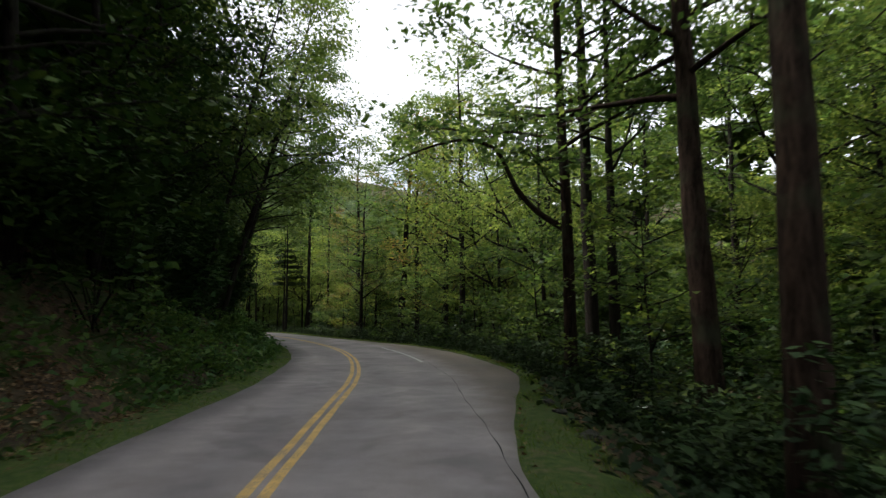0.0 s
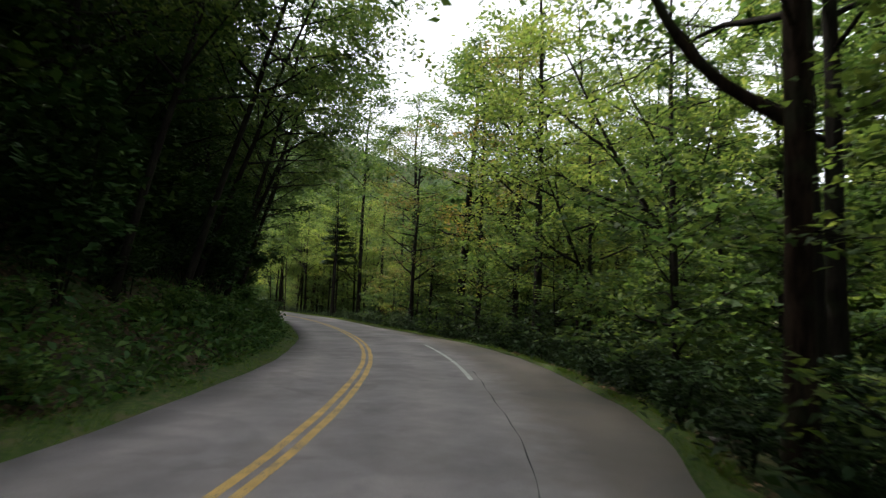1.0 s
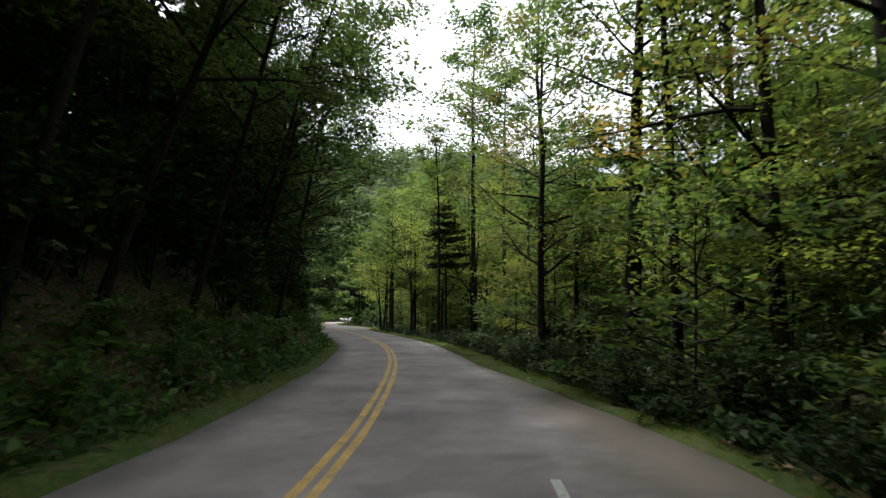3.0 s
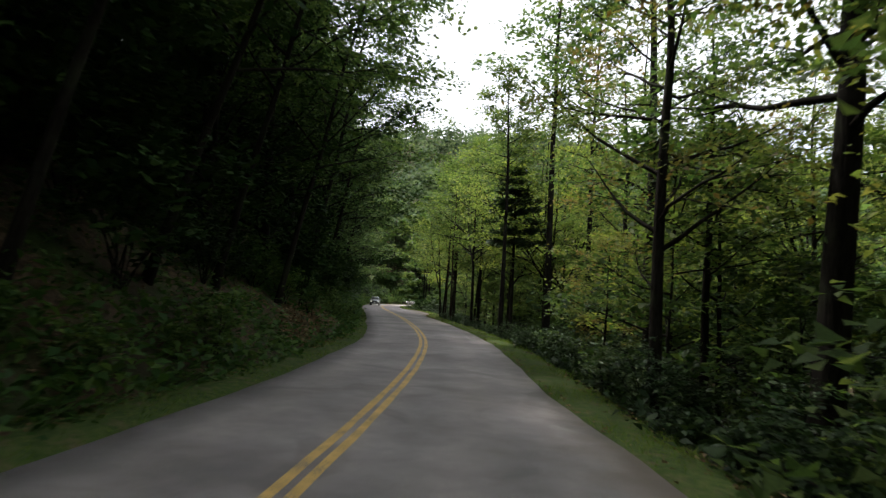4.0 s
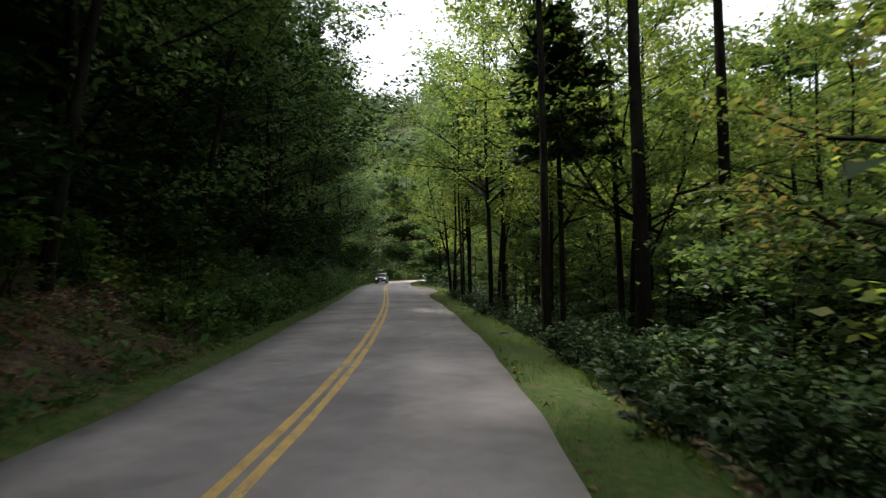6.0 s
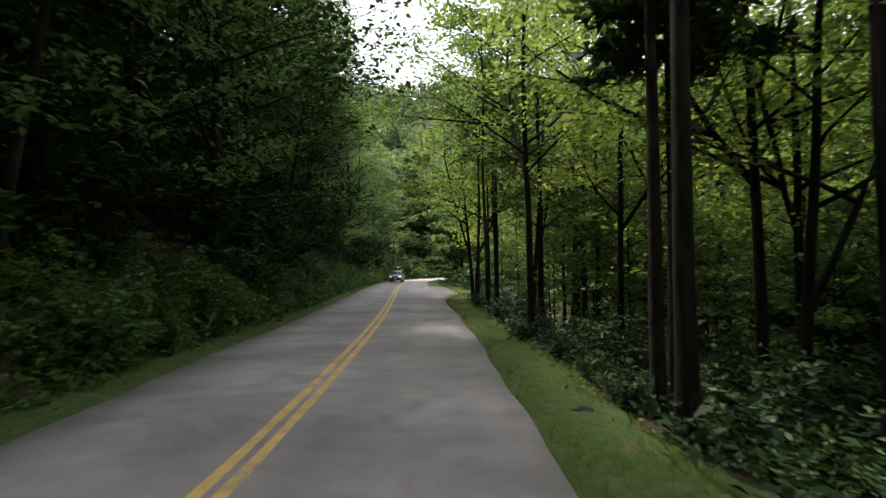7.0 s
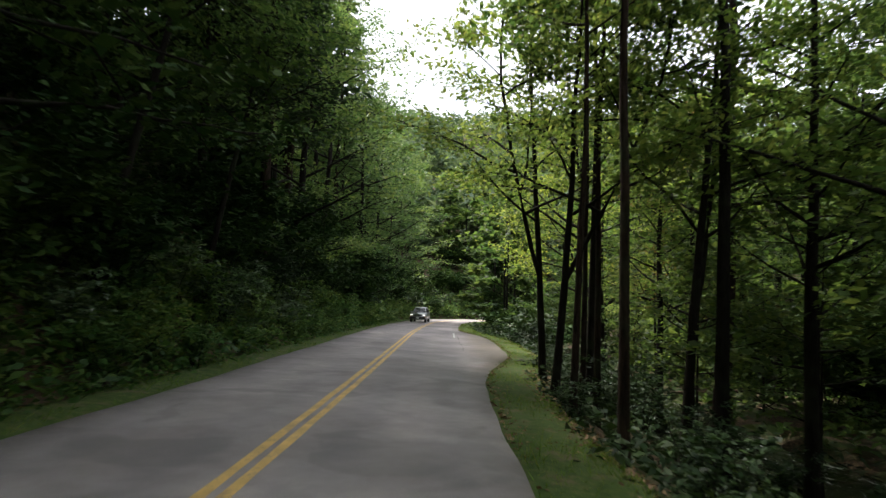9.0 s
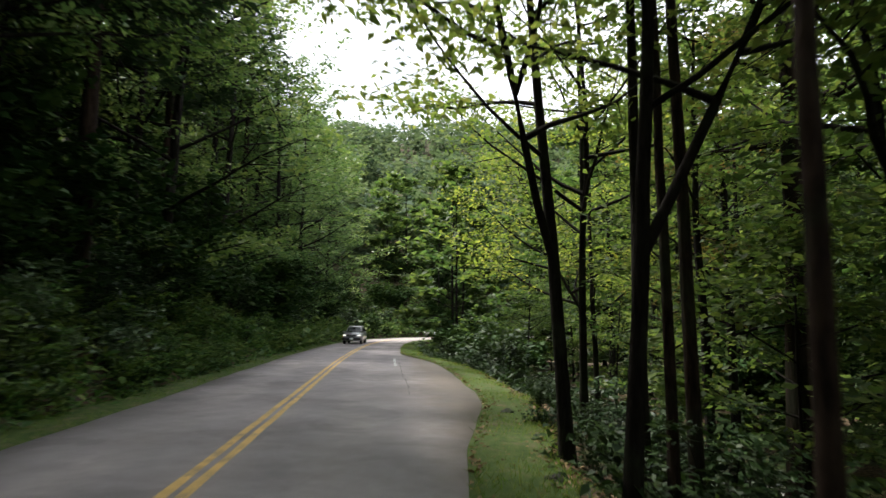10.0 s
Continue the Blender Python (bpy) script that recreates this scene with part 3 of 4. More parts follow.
def smooth_polyline(points):
    p = np.array(points, float)
    t = np.arange(len(p))
    q = np.linspace(0, len(p) - 1, len(p) * 4)
    out = np.stack([np.interp(q, t, p[:, j]) for j in range(3)], 1)
    for _ in range(4):
        out[1:-1] = (out[:-2] + 2 * out[1:-1] + out[2:]) / 4
    return out, q


def grow_pine(name, seed, tall, girth, crown_from, reach, sprays, bark):
    """A conifer with whorls of drooping boughs set with needle sprays."""
    rng = np.random.default_rng(seed)
    root = new(name)
    q = np.linspace(0, 1, 13)
    stem = np.stack([0.1 * np.sin(q * 3), 0.1 * np.cos(q * 4), -0.5 + q * (tall + 0.5)], 1)
    wood, at = [tube(stem, girth * (1 - q) ** 0.85 + 0.02, 10)], []
    whorls = int(tall * (1 - crown_from) / 0.55)
    for i in range(whorls):
        h = crown_from + (1 - crown_from) * i / whorls
        for k in range(5):
            turn = i * 1.1 + k * 2 * math.pi / 5 + rng.normal(0, 0.25)
            length = (reach * (1 - ((h - crown_from) / (1 - crown_from)) ** 1.4) + 0.4) * rng.uniform(0.6, 1.1)
            p0 = np.array([np.interp(h, q, stem[:, j]) for j in range(3)])
            line = branch_line(rng, p0, (math.cos(turn), math.sin(turn), 0.05), length, 5, -0.02, 0.07)
            wood.append(tube(line, np.linspace(0.035, 0.006, 6), 4))
            m = int(sprays / (whorls * 5))
            f = rng.uniform(0.25, 1, m)
            mid = np.stack([np.interp(f, np.linspace(0, 1, 6), line[:, j]) for j in range(3)], 1)
            at.append(mid + rng.normal(0, 1, (m, 3)) * np.array([0.22, 0.22, 0.06]) * (0.5 + 0.5 * length / reach))
    part("trunk", mesh_of("trunk", *merged(wood), bark, True), None, root)
    part("crown", mesh_of("crown", *leaf_slips(rng, np.concatenate(at), 0.40, 0.5, 0.36, 0.15), M["needles"]), None, root)
    return root


def grow_shrub(name, seed, tall, wide, stems, leaves, leaf, material, whorl=True, near=True):
    """A shrub: bent stems from one foot, leaves in rosettes at their ends and along them."""
    rng = np.random.default_rng(seed)
    root = new(name)
    wood, tips = [], []
    for i in range(stems):
        turn = i * 2.4 + rng.normal(0, 0.4)
        out = rng.uniform(0.15, 1.0)
        line = branch_line(rng, (rng.normal(0, 0.08), rng.normal(0, 0.08), -0.15), (math.cos(turn) * out * wide / tall, math.sin(turn) * out * wide / tall, 1.0),
                           math.hypot(tall, out * wide * 0.8) * rng.uniform(0.6, 1.0), 6, -0.03, 0.12)
        wood.append(tube(line[::2], np.linspace(0.022, 0.005, 4), 4))
        for k in range(4):
            f = rng.uniform(0.35, 1.0)
            at2 = np.array([np.interp(f, np.linspace(0, 1, 7), line[:, j]) for j in range(3)])
            way = rng.normal(0, 1, 3) + np.array([0, 0, 0.5])
            twig = branch_line(rng, at2, way, wide * rng.uniform(0.15, 0.35), 3, 0.02, 0.1)
            wood.append(tube(twig[::3], [0.008, 0.003], 3))
            tips.append(twig[-1])
            tips.append(twig[2])
        tips.append(line[-1])
    tips = np.array(tips)
    per = 7 if whorl else 4
    heads = tips[rng.integers(0, len(tips), leaves // per)] + rng.normal(0, 0.10 * wide, (leaves // per, 3)) * np.array([1, 1, 0.7])
    heads[:, 2] = np.maximum(heads[:, 2], 0.06)
    at = np.repeat(heads, per, axis=0) + rng.normal(0, 1, (len(heads) * per, 3)) * np.array([leaf * 0.55, leaf * 0.55, leaf * 0.25])
    part("branchwork", mesh_of("branchwork", *merged(wood), M["bark"], True), None, root)
    part("foliage", mesh_of("foliage", *leaf_slips(rng, at, leaf * 1.1, 0.55, 0.42 if whorl else 0.6, pointed=near), material), None, root)
    return root


TALL_LABEL = "tall slender forest tree with dark ridged bark and a green crown"
KINDS = {}
SPENT = set()
FAR = "_far"


def kind(key, ob, label, category, group):
    KINDS[key] = tagged(ob, label, category, group)


def plant(key, x, y, turn=None, size=1.0, sink=0.0, label="", z=None, tilt=0.0):
    """Sets one plant of that kind: the first is the model itself, the others copies."""
    if key + FAR in KINDS:
        u = float(road_su([x], [y])[1][0])
        key += FAR if y > 80 or u > 10.5 or u < -8 else ""
    ob = KINDS[key]
    turn = random.uniform(0, 360) if turn is None else turn
    m = pose(x, y, (height(x, y) if z is None else z) - sink, tilt, 0, turn)
    if key in SPENT:
        ob = copy_thing(ob, m)
    else:
        SPENT.add(key)
        ob.matrix_basis = m
    ob.scale = (size, size, size)
    return tagged(ob, label)


def build_kinds():
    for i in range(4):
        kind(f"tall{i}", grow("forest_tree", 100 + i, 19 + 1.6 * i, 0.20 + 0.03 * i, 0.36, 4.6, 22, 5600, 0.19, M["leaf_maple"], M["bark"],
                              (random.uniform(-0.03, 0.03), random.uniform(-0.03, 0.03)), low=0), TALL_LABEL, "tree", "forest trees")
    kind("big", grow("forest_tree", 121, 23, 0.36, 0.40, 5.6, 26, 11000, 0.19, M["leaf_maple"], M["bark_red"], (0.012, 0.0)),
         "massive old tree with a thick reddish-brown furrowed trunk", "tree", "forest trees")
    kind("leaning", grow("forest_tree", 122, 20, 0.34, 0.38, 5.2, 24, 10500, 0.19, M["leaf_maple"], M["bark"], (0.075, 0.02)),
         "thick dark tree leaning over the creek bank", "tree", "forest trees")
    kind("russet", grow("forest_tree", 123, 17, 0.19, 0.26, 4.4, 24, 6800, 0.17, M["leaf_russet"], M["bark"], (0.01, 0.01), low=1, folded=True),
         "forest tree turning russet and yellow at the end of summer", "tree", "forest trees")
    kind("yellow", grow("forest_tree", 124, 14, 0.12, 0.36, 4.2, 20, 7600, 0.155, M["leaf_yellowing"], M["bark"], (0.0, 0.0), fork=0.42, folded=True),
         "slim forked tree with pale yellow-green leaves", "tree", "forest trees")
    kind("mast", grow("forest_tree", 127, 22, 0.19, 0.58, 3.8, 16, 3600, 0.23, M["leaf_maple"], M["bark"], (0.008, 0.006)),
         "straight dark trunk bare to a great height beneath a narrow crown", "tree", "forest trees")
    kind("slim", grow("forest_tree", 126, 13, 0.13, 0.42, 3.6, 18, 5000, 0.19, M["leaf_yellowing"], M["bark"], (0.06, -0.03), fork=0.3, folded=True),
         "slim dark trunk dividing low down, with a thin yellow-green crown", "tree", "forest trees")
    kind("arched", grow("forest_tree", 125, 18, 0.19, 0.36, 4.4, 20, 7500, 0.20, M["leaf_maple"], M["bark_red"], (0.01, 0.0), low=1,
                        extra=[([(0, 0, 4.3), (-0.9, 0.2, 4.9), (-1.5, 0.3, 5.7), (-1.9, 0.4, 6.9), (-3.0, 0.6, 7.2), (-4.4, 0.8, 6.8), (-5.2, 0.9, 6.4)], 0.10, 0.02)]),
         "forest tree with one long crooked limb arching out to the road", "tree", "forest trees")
    for i in range(3):
        kind(f"under{i}", grow("understory_tree", 140 + i, 7.5 + 1.5 * i, 0.065 + 0.015 * i, 0.38, 3.0, 16, 4600, 0.18, M["leaf_yellowing"] if i == 1 else M["leaf_maple"], M["bark"],
                               (random.uniform(-0.08, 0.08), random.uniform(-0.08, 0.08)), flat=0.22, twigs=5),
             "small understory tree with flat layers of bright green leaves", "tree", "understory trees")
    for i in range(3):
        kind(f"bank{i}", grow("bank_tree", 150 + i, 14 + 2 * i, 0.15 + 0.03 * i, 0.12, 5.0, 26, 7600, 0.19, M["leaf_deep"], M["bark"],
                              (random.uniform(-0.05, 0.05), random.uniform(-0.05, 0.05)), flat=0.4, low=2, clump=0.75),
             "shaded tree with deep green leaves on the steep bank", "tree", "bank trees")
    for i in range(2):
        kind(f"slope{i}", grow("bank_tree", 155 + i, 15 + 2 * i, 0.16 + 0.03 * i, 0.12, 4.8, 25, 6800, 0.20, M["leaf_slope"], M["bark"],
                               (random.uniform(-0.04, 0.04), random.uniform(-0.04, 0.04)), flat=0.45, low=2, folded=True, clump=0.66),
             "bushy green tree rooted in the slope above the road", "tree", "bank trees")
    for i in range(2):
        kind(f"pine{i}", grow_pine("pine_tree", 160 + i, 15 + 4 * i, 0.17 + 0.04 * i, 0.36, 2.9, 9000, M["bark_red"]),
             "dark conifer with tiers of drooping boughs", "tree", "conifers")
    kind("pine3", grow_pine("pine_tree", 165, 23, 0.24, 0.50, 3.6, 5200, M["bark_red"]),
         "tall open-crowned pine rising above the bank", "tree", "conifers")
    kind("pine2", grow_pine("pine_tree", 163, 11.6, 0.10, 0.58, 1.8, 4600, M["bark"]),
         "small dark conifer with a dense crown on a bare trunk", "tree", "conifers")
    # shrubs: finely leaved ones for the roadside, coarser ones for what is only seen from far
    for near in (True, False):
        end = "" if near else FAR
        more, small = (1.25, 0.76) if near else (0.85, 1.05)
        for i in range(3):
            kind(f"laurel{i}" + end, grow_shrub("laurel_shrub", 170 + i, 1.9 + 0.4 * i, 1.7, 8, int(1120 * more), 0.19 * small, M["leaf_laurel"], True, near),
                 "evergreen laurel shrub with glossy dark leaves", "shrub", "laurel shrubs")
        for i in range(3):
            kind(f"bush{i}" + end, grow_shrub("bush", 180 + i, 1.2 + 0.35 * i, 1.3, 6, int(760 * more), 0.155 * small, M["leaf_herb"], False, near),
                 "leafy green bush at the edge of the wood", "shrub", "bushes")
        # the bush again, its leaves coloured dark for the shade above the creek
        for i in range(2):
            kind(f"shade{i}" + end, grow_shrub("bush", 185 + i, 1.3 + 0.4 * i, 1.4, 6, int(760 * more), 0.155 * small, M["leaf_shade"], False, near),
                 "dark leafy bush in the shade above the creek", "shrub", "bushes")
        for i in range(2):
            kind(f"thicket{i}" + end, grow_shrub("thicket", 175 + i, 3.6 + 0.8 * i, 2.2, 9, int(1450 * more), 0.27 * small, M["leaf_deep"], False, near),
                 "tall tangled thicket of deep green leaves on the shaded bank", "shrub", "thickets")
    # the bush again in lighter leaves, brightening the bank's foot by colour
    for i in range(2):
        kind(f"herb{i}", grow_shrub("bush", 187 + i, 1.1 + 0.4 * i, 1.4, 8, 1050, 0.115, M["leaf_weed"], False, True),
             "light green leafy bush at the foot of the bank", "shrub", "bushes")
    for i in range(2):
        kind(f"pale{i}", grow_shrub("laurel_shrub", 177 + i, 1.7 + 0.4 * i, 1.7, 9, 1500, 0.15, M["leaf_pale"], True, True),
             "broad shrub with pale glossy leaves beside the verge", "shrub", "laurel shrubs")
    for i in range(2):
        kind(f"sapling{i}", grow("understory_tree", 145 + i, 5.0 + 1.6 * i, 0.045, 0.10, 2.1, 20, 3000, 0.17, M["leaf_maple"], M["bark"],
                                 (random.uniform(-0.05, 0.05), random.uniform(-0.05, 0.05)), flat=0.25, twigs=4, pointed=False),
             "young tree leafy from the ground up in layers of green", "tree", "saplings")
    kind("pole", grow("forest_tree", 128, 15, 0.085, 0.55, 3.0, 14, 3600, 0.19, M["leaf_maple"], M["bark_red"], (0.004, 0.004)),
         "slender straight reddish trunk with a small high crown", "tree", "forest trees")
    for i in range(2):
        kind(f"overhang{i}", grow("bank_tree", 158 + i, 16 + i, 0.125, 0.34, 4.4, 22, 8200, 0.165, M["leaf_maple"], M["bark"], (0.02, 0.01)),
             "slender dark tree leaning from the bank out over the road", "tree", "bank trees")
    for i in range(3):
        kind(f"screen{i}", grow("forest_tree", 190 + i, 17 + 2 * i, 0.17, 0.08, 4.6, 16, 2700, 0.66, M["leaf_maple"] if i else M["leaf_far"], M["bark"], flat=0.5, twigs=2, low=2, fine=False),
             "leafy tree deeper in the forest", "tree", "deeper forest trees")
    # like the screen trees, but with shade coloured into the leaves
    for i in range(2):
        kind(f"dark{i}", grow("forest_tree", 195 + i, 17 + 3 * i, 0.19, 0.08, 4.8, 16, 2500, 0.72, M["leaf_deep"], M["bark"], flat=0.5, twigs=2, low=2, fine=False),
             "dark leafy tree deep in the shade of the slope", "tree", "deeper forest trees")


build_kinds()

# trees that stand out along the creek side
for key, x, y, turn, size in (
        ("big", 4.7, -8.4, 40, 0.80), ("big", 6.7, -2.4, 160, 0.90), ("arched", 4.8, 1.7, 0, 1.0), ("tall2", 6.1, 3.9, 60, 0.95), ("tall1", 7.3, 5.2, 200, 0.9),
        ("yellow", 5.9, 9.8, 30, 0.95), ("russet", 2.7, 26.6, 80, 1.15), ("leaning", -0.9, 32.6, 330, 1.0), ("russet", -3.9, 33.3, 20, 0.85),
        ("tall1", -3.0, 37.4, 120, 0.6), ("tall2", -4.9, 41.6, 50, 0.95), ("russet", -6.2, 45.4, 200, 0.85), ("under1", -4.6, 44.6, 40, 1.0), ("mast", 0.6, 29.2, 10, 0.9), ("tall3", 2.8, 34.2, 100, 1.0), ("mast", -11.3, 51.2, 220, 1.15), ("mast", -9.3, 52.2, 300, 1.0),
        ("yellow", -19.1, 59.2, 0, 1.0), ("mast", -14.1, 51.7, 30, 0.62), ("mast", -13.4, 49.6, 100, 0.68), ("yellow", -12.9, 56.4, 70, 1.15), ("yellow", -16.8, 60.6, 250, 1.0), ("under1", -12.4, 63.0, 10, 1.1), ("yellow", -12.2, 58.4, 120, 1.1),
        ("under1", -15.6, 66.6, 200, 1.1), ("yellow", -20.0, 69.6, 300, 1.15), ("under0", -21.4, 74.0, 60, 1.2), ("tall2", -19.0, 76.5, 140, 0.85), ("yellow", -30.5, 85.0, 40, 1.0), ("pine2", -14.2, 53.4, 0, 1.0), ("slim", -12.4, 54.4, 20, 0.95),
        ("mast", -23.0, 70.2, 45, 0.85), ("slim", -24.0, 71.4, 75, 1.0), ("pole", -26.0, 71.4, 200, 1.1), ("tall1", -21.6, 72.6, 140, 0.75),
        ("big", -24.6, 80.5, 15, 0.95), ("mast", -27.0, 73.6, 130, 0.65), ("slim", -27.7, 72.0, 250, 0.82), ("slim", -26.5, 69.9, 10, 0.8), ("pole", -25.0, 67.3, 10, 0.85), ("pole", -23.4, 65.0, 190, 0.95), ("pole", -26.2, 70.9, 80, 0.9), ("russet", -26.0, 82.5, 100, 0.8), ("yellow", -29.0, 77.6, 160, 0.9), ("tall0", -26.4, 79.2, 70, 0.72), ("russet", -6.1, 39.6, 40, 0.32), ("sapling1", -3.9, 37.2, 60, 1.25), ("under2", -2.6, 38.8, 130, 1.0), ("sapling0", -5.0, 41.0, 60, 0.9)):
    plant(key, x, y, turn, size)

# slender trees of the bank that lean out over the facing lane
for key, y, off, lean, size in (("overhang0", 7.5, -5.6, 10, 0.85), ("overhang1", 11.5, -5.4, 14, 0.95), ("overhang0", 15.0, -6.0, 16, 0.9), ("overhang1", 19.0, -5.4, 12, 0.9),
                                ("overhang0", 22.5, -5.8, 17, 0.95), ("overhang1", 26.0, -5.3, 13, 0.85), ("overhang0", 30.0, -5.6, 15, 0.9), ("overhang1", 34.0, -5.9, 12, 0.95),
                                # the last two are added to keep the sun off the right verge
                                ("overhang0", 38.5, -5.4, 10, 0.95), ("overhang1", 44.0, -5.6, 9, 1.0), ("overhang0", 50.0, -5.5, 8, 0.9), ("overhang1", 66.0, -5.4, 9, 0.85), ("overhang0", 71.0, -5.6, 7, 0.85)):
    px, py = on_road(s_at_y(y), off)
    plant(key, float(px), float(py), 90 + heading(s_at_y(y)), size, tilt=lean)

for s_tall, off in ((176.5, -7.6), (168.0, -9.0)):
    px, py = on_road(s_tall, off)
    plant("pine3", float(px), float(py), 40, 1.0 if off > -8 else 0.9)


def fill(rng, keys, count, s0, s1, u0, u1, gap, sizes, taken, glade=True):
    """Fills a belt of the wood with plants that keep their distance from each other."""
    for _ in range(count):
        for _ in range(12):
            s, u = rng.uniform(s0, s1), rng.uniform(u0, u1)
            x, y = on_road(s, u)
            kept = glade and s_at_y(43) < s < s_at_y(66) and 4 < u < 33      # a lighter gap above the creek
            kept |= 8.3 < u < 14.5 and keys[0][:4] in ("tall", "scre")      # the sky stands open over the creek
            if not kept and all((x - a) ** 2 + (y - b) ** 2 > gap * gap for a, b in taken):
                taken.append((x, y))
                plant(keys[int(rng.integers(0, len(keys)))], float(x), float(y), float(rng.uniform(0, 360)), float(rng.uniform(*sizes)))
                break


def plant_woods():
    rng = np.random.default_rng(5)
    taken = [(o.matrix_basis.translation.x, o.matrix_basis.translation.y) for o in bpy.data.objects if o.parent is None and "tree" in o.name]
    talls = ["tall0", "tall1", "tall2", "tall3"]
    # creek side
    fill(rng, talls, 19, s_at_y(-8), s_at_y(96), 8.0, 22, 3.2, (0.75, 1.05), taken)
    fill(rng, ["under0", "under1", "under2", "yellow"], 21, s_at_y(0), s_at_y(98), 7.4, 20, 2.6, (0.7, 1.1), taken)
    fill(rng, ["screen0", "screen1", "screen2"], 44, s_at_y(-12), s_at_y(112), 16, 44, 4.0, (0.8, 1.25), taken)
    fill(rng, ["screen0", "screen1", "screen2", "tall1"], 26, s_at_y(58), s_at_y(108), 13, 34, 3.4, (0.8, 1.15), taken)
    fill(rng, talls, 7, s_at_y(-5), s_at_y(26), 13, 21, 3.2, (0.8, 1.0), taken)
    fill(rng, ["screen0", "screen1", "screen2"], 24, s_at_y(-12), s_at_y(38), 14, 34, 3.6, (0.8, 1.2), taken)
    fill(rng, ["sapling0", "sapling1"], 22, s_at_y(-6), s_at_y(58), 6.6, 12.5, 1.9, (0.7, 1.15), taken, glade=False)
    fill(rng, ["sapling0", "sapling1"], 10, s_at_y(58), s_at_y(98), 13.5, 18, 1.9, (0.7, 1.15), taken, glade=False)
    fill(rng, ["under0", "under1", "under2", "yellow"], 14, s_at_y(43), s_at_y(72), 8.5, 18, 2.6, (0.7, 1.0), taken, glade=False)
    # bank side
    fill(rng, ["bank0", "bank1", "bank2"], 21, s_at_y(-18), s_at_y(42), -9.2, -5.6, 2.4, (0.8, 1.1), taken)
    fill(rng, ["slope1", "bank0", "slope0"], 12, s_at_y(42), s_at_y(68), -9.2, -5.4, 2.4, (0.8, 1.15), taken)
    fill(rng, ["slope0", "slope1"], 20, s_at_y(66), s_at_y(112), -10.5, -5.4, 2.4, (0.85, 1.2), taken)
    # unseen trees behind the start, added on both sides to shade the road
    fill(rng, ["screen1", "screen2", "screen0"], 16, s_at_y(-48), s_at_y(-20), -14, -4.5, 3.2, (0.9, 1.15), taken)
    fill(rng, ["screen1", "screen2", "screen0"], 8, s_at_y(-48), s_at_y(-20), 5.0, 14, 3.2, (0.9, 1.15), taken)
    fill(rng, ["dark0", "dark1"], 30, s_at_y(-16), s_at_y(90), -14, -9, 2.8, (0.9, 1.2), taken)
    # packed close upslope, many of them hidden, to keep light off the bank
    fill(rng, ["dark0", "dark1"], 46, s_at_y(-20), s_at_y(92), -34, -9, 2.8, (0.9, 1.3), taken)
    fill(rng, ["pine0", "pine1"], 6, s_at_y(64), s_at_y(92), -8, -5.0, 3.0, (0.85, 1.15), taken)
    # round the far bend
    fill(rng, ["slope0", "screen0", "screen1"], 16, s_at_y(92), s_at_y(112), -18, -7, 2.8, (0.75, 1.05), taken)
    fill(rng, ["screen0", "screen1", "screen2"], 24, s_at_y(104) + 28, s_at_y(104) + 75, -20, -5.5, 3.0, (0.7, 1.1), taken)
    fill(rng, ["screen0", "screen1", "screen2"], 10, s_at_y(104), s_at_y(104) + 30, -34, -20, 3.4, (0.7, 1.1), taken)
    fill(rng, ["screen0", "screen1"], 8, s_at_y(98), s_at_y(104) + 10, 6.5, 16, 3.4, (0.6, 0.9), taken)


plant_woods()


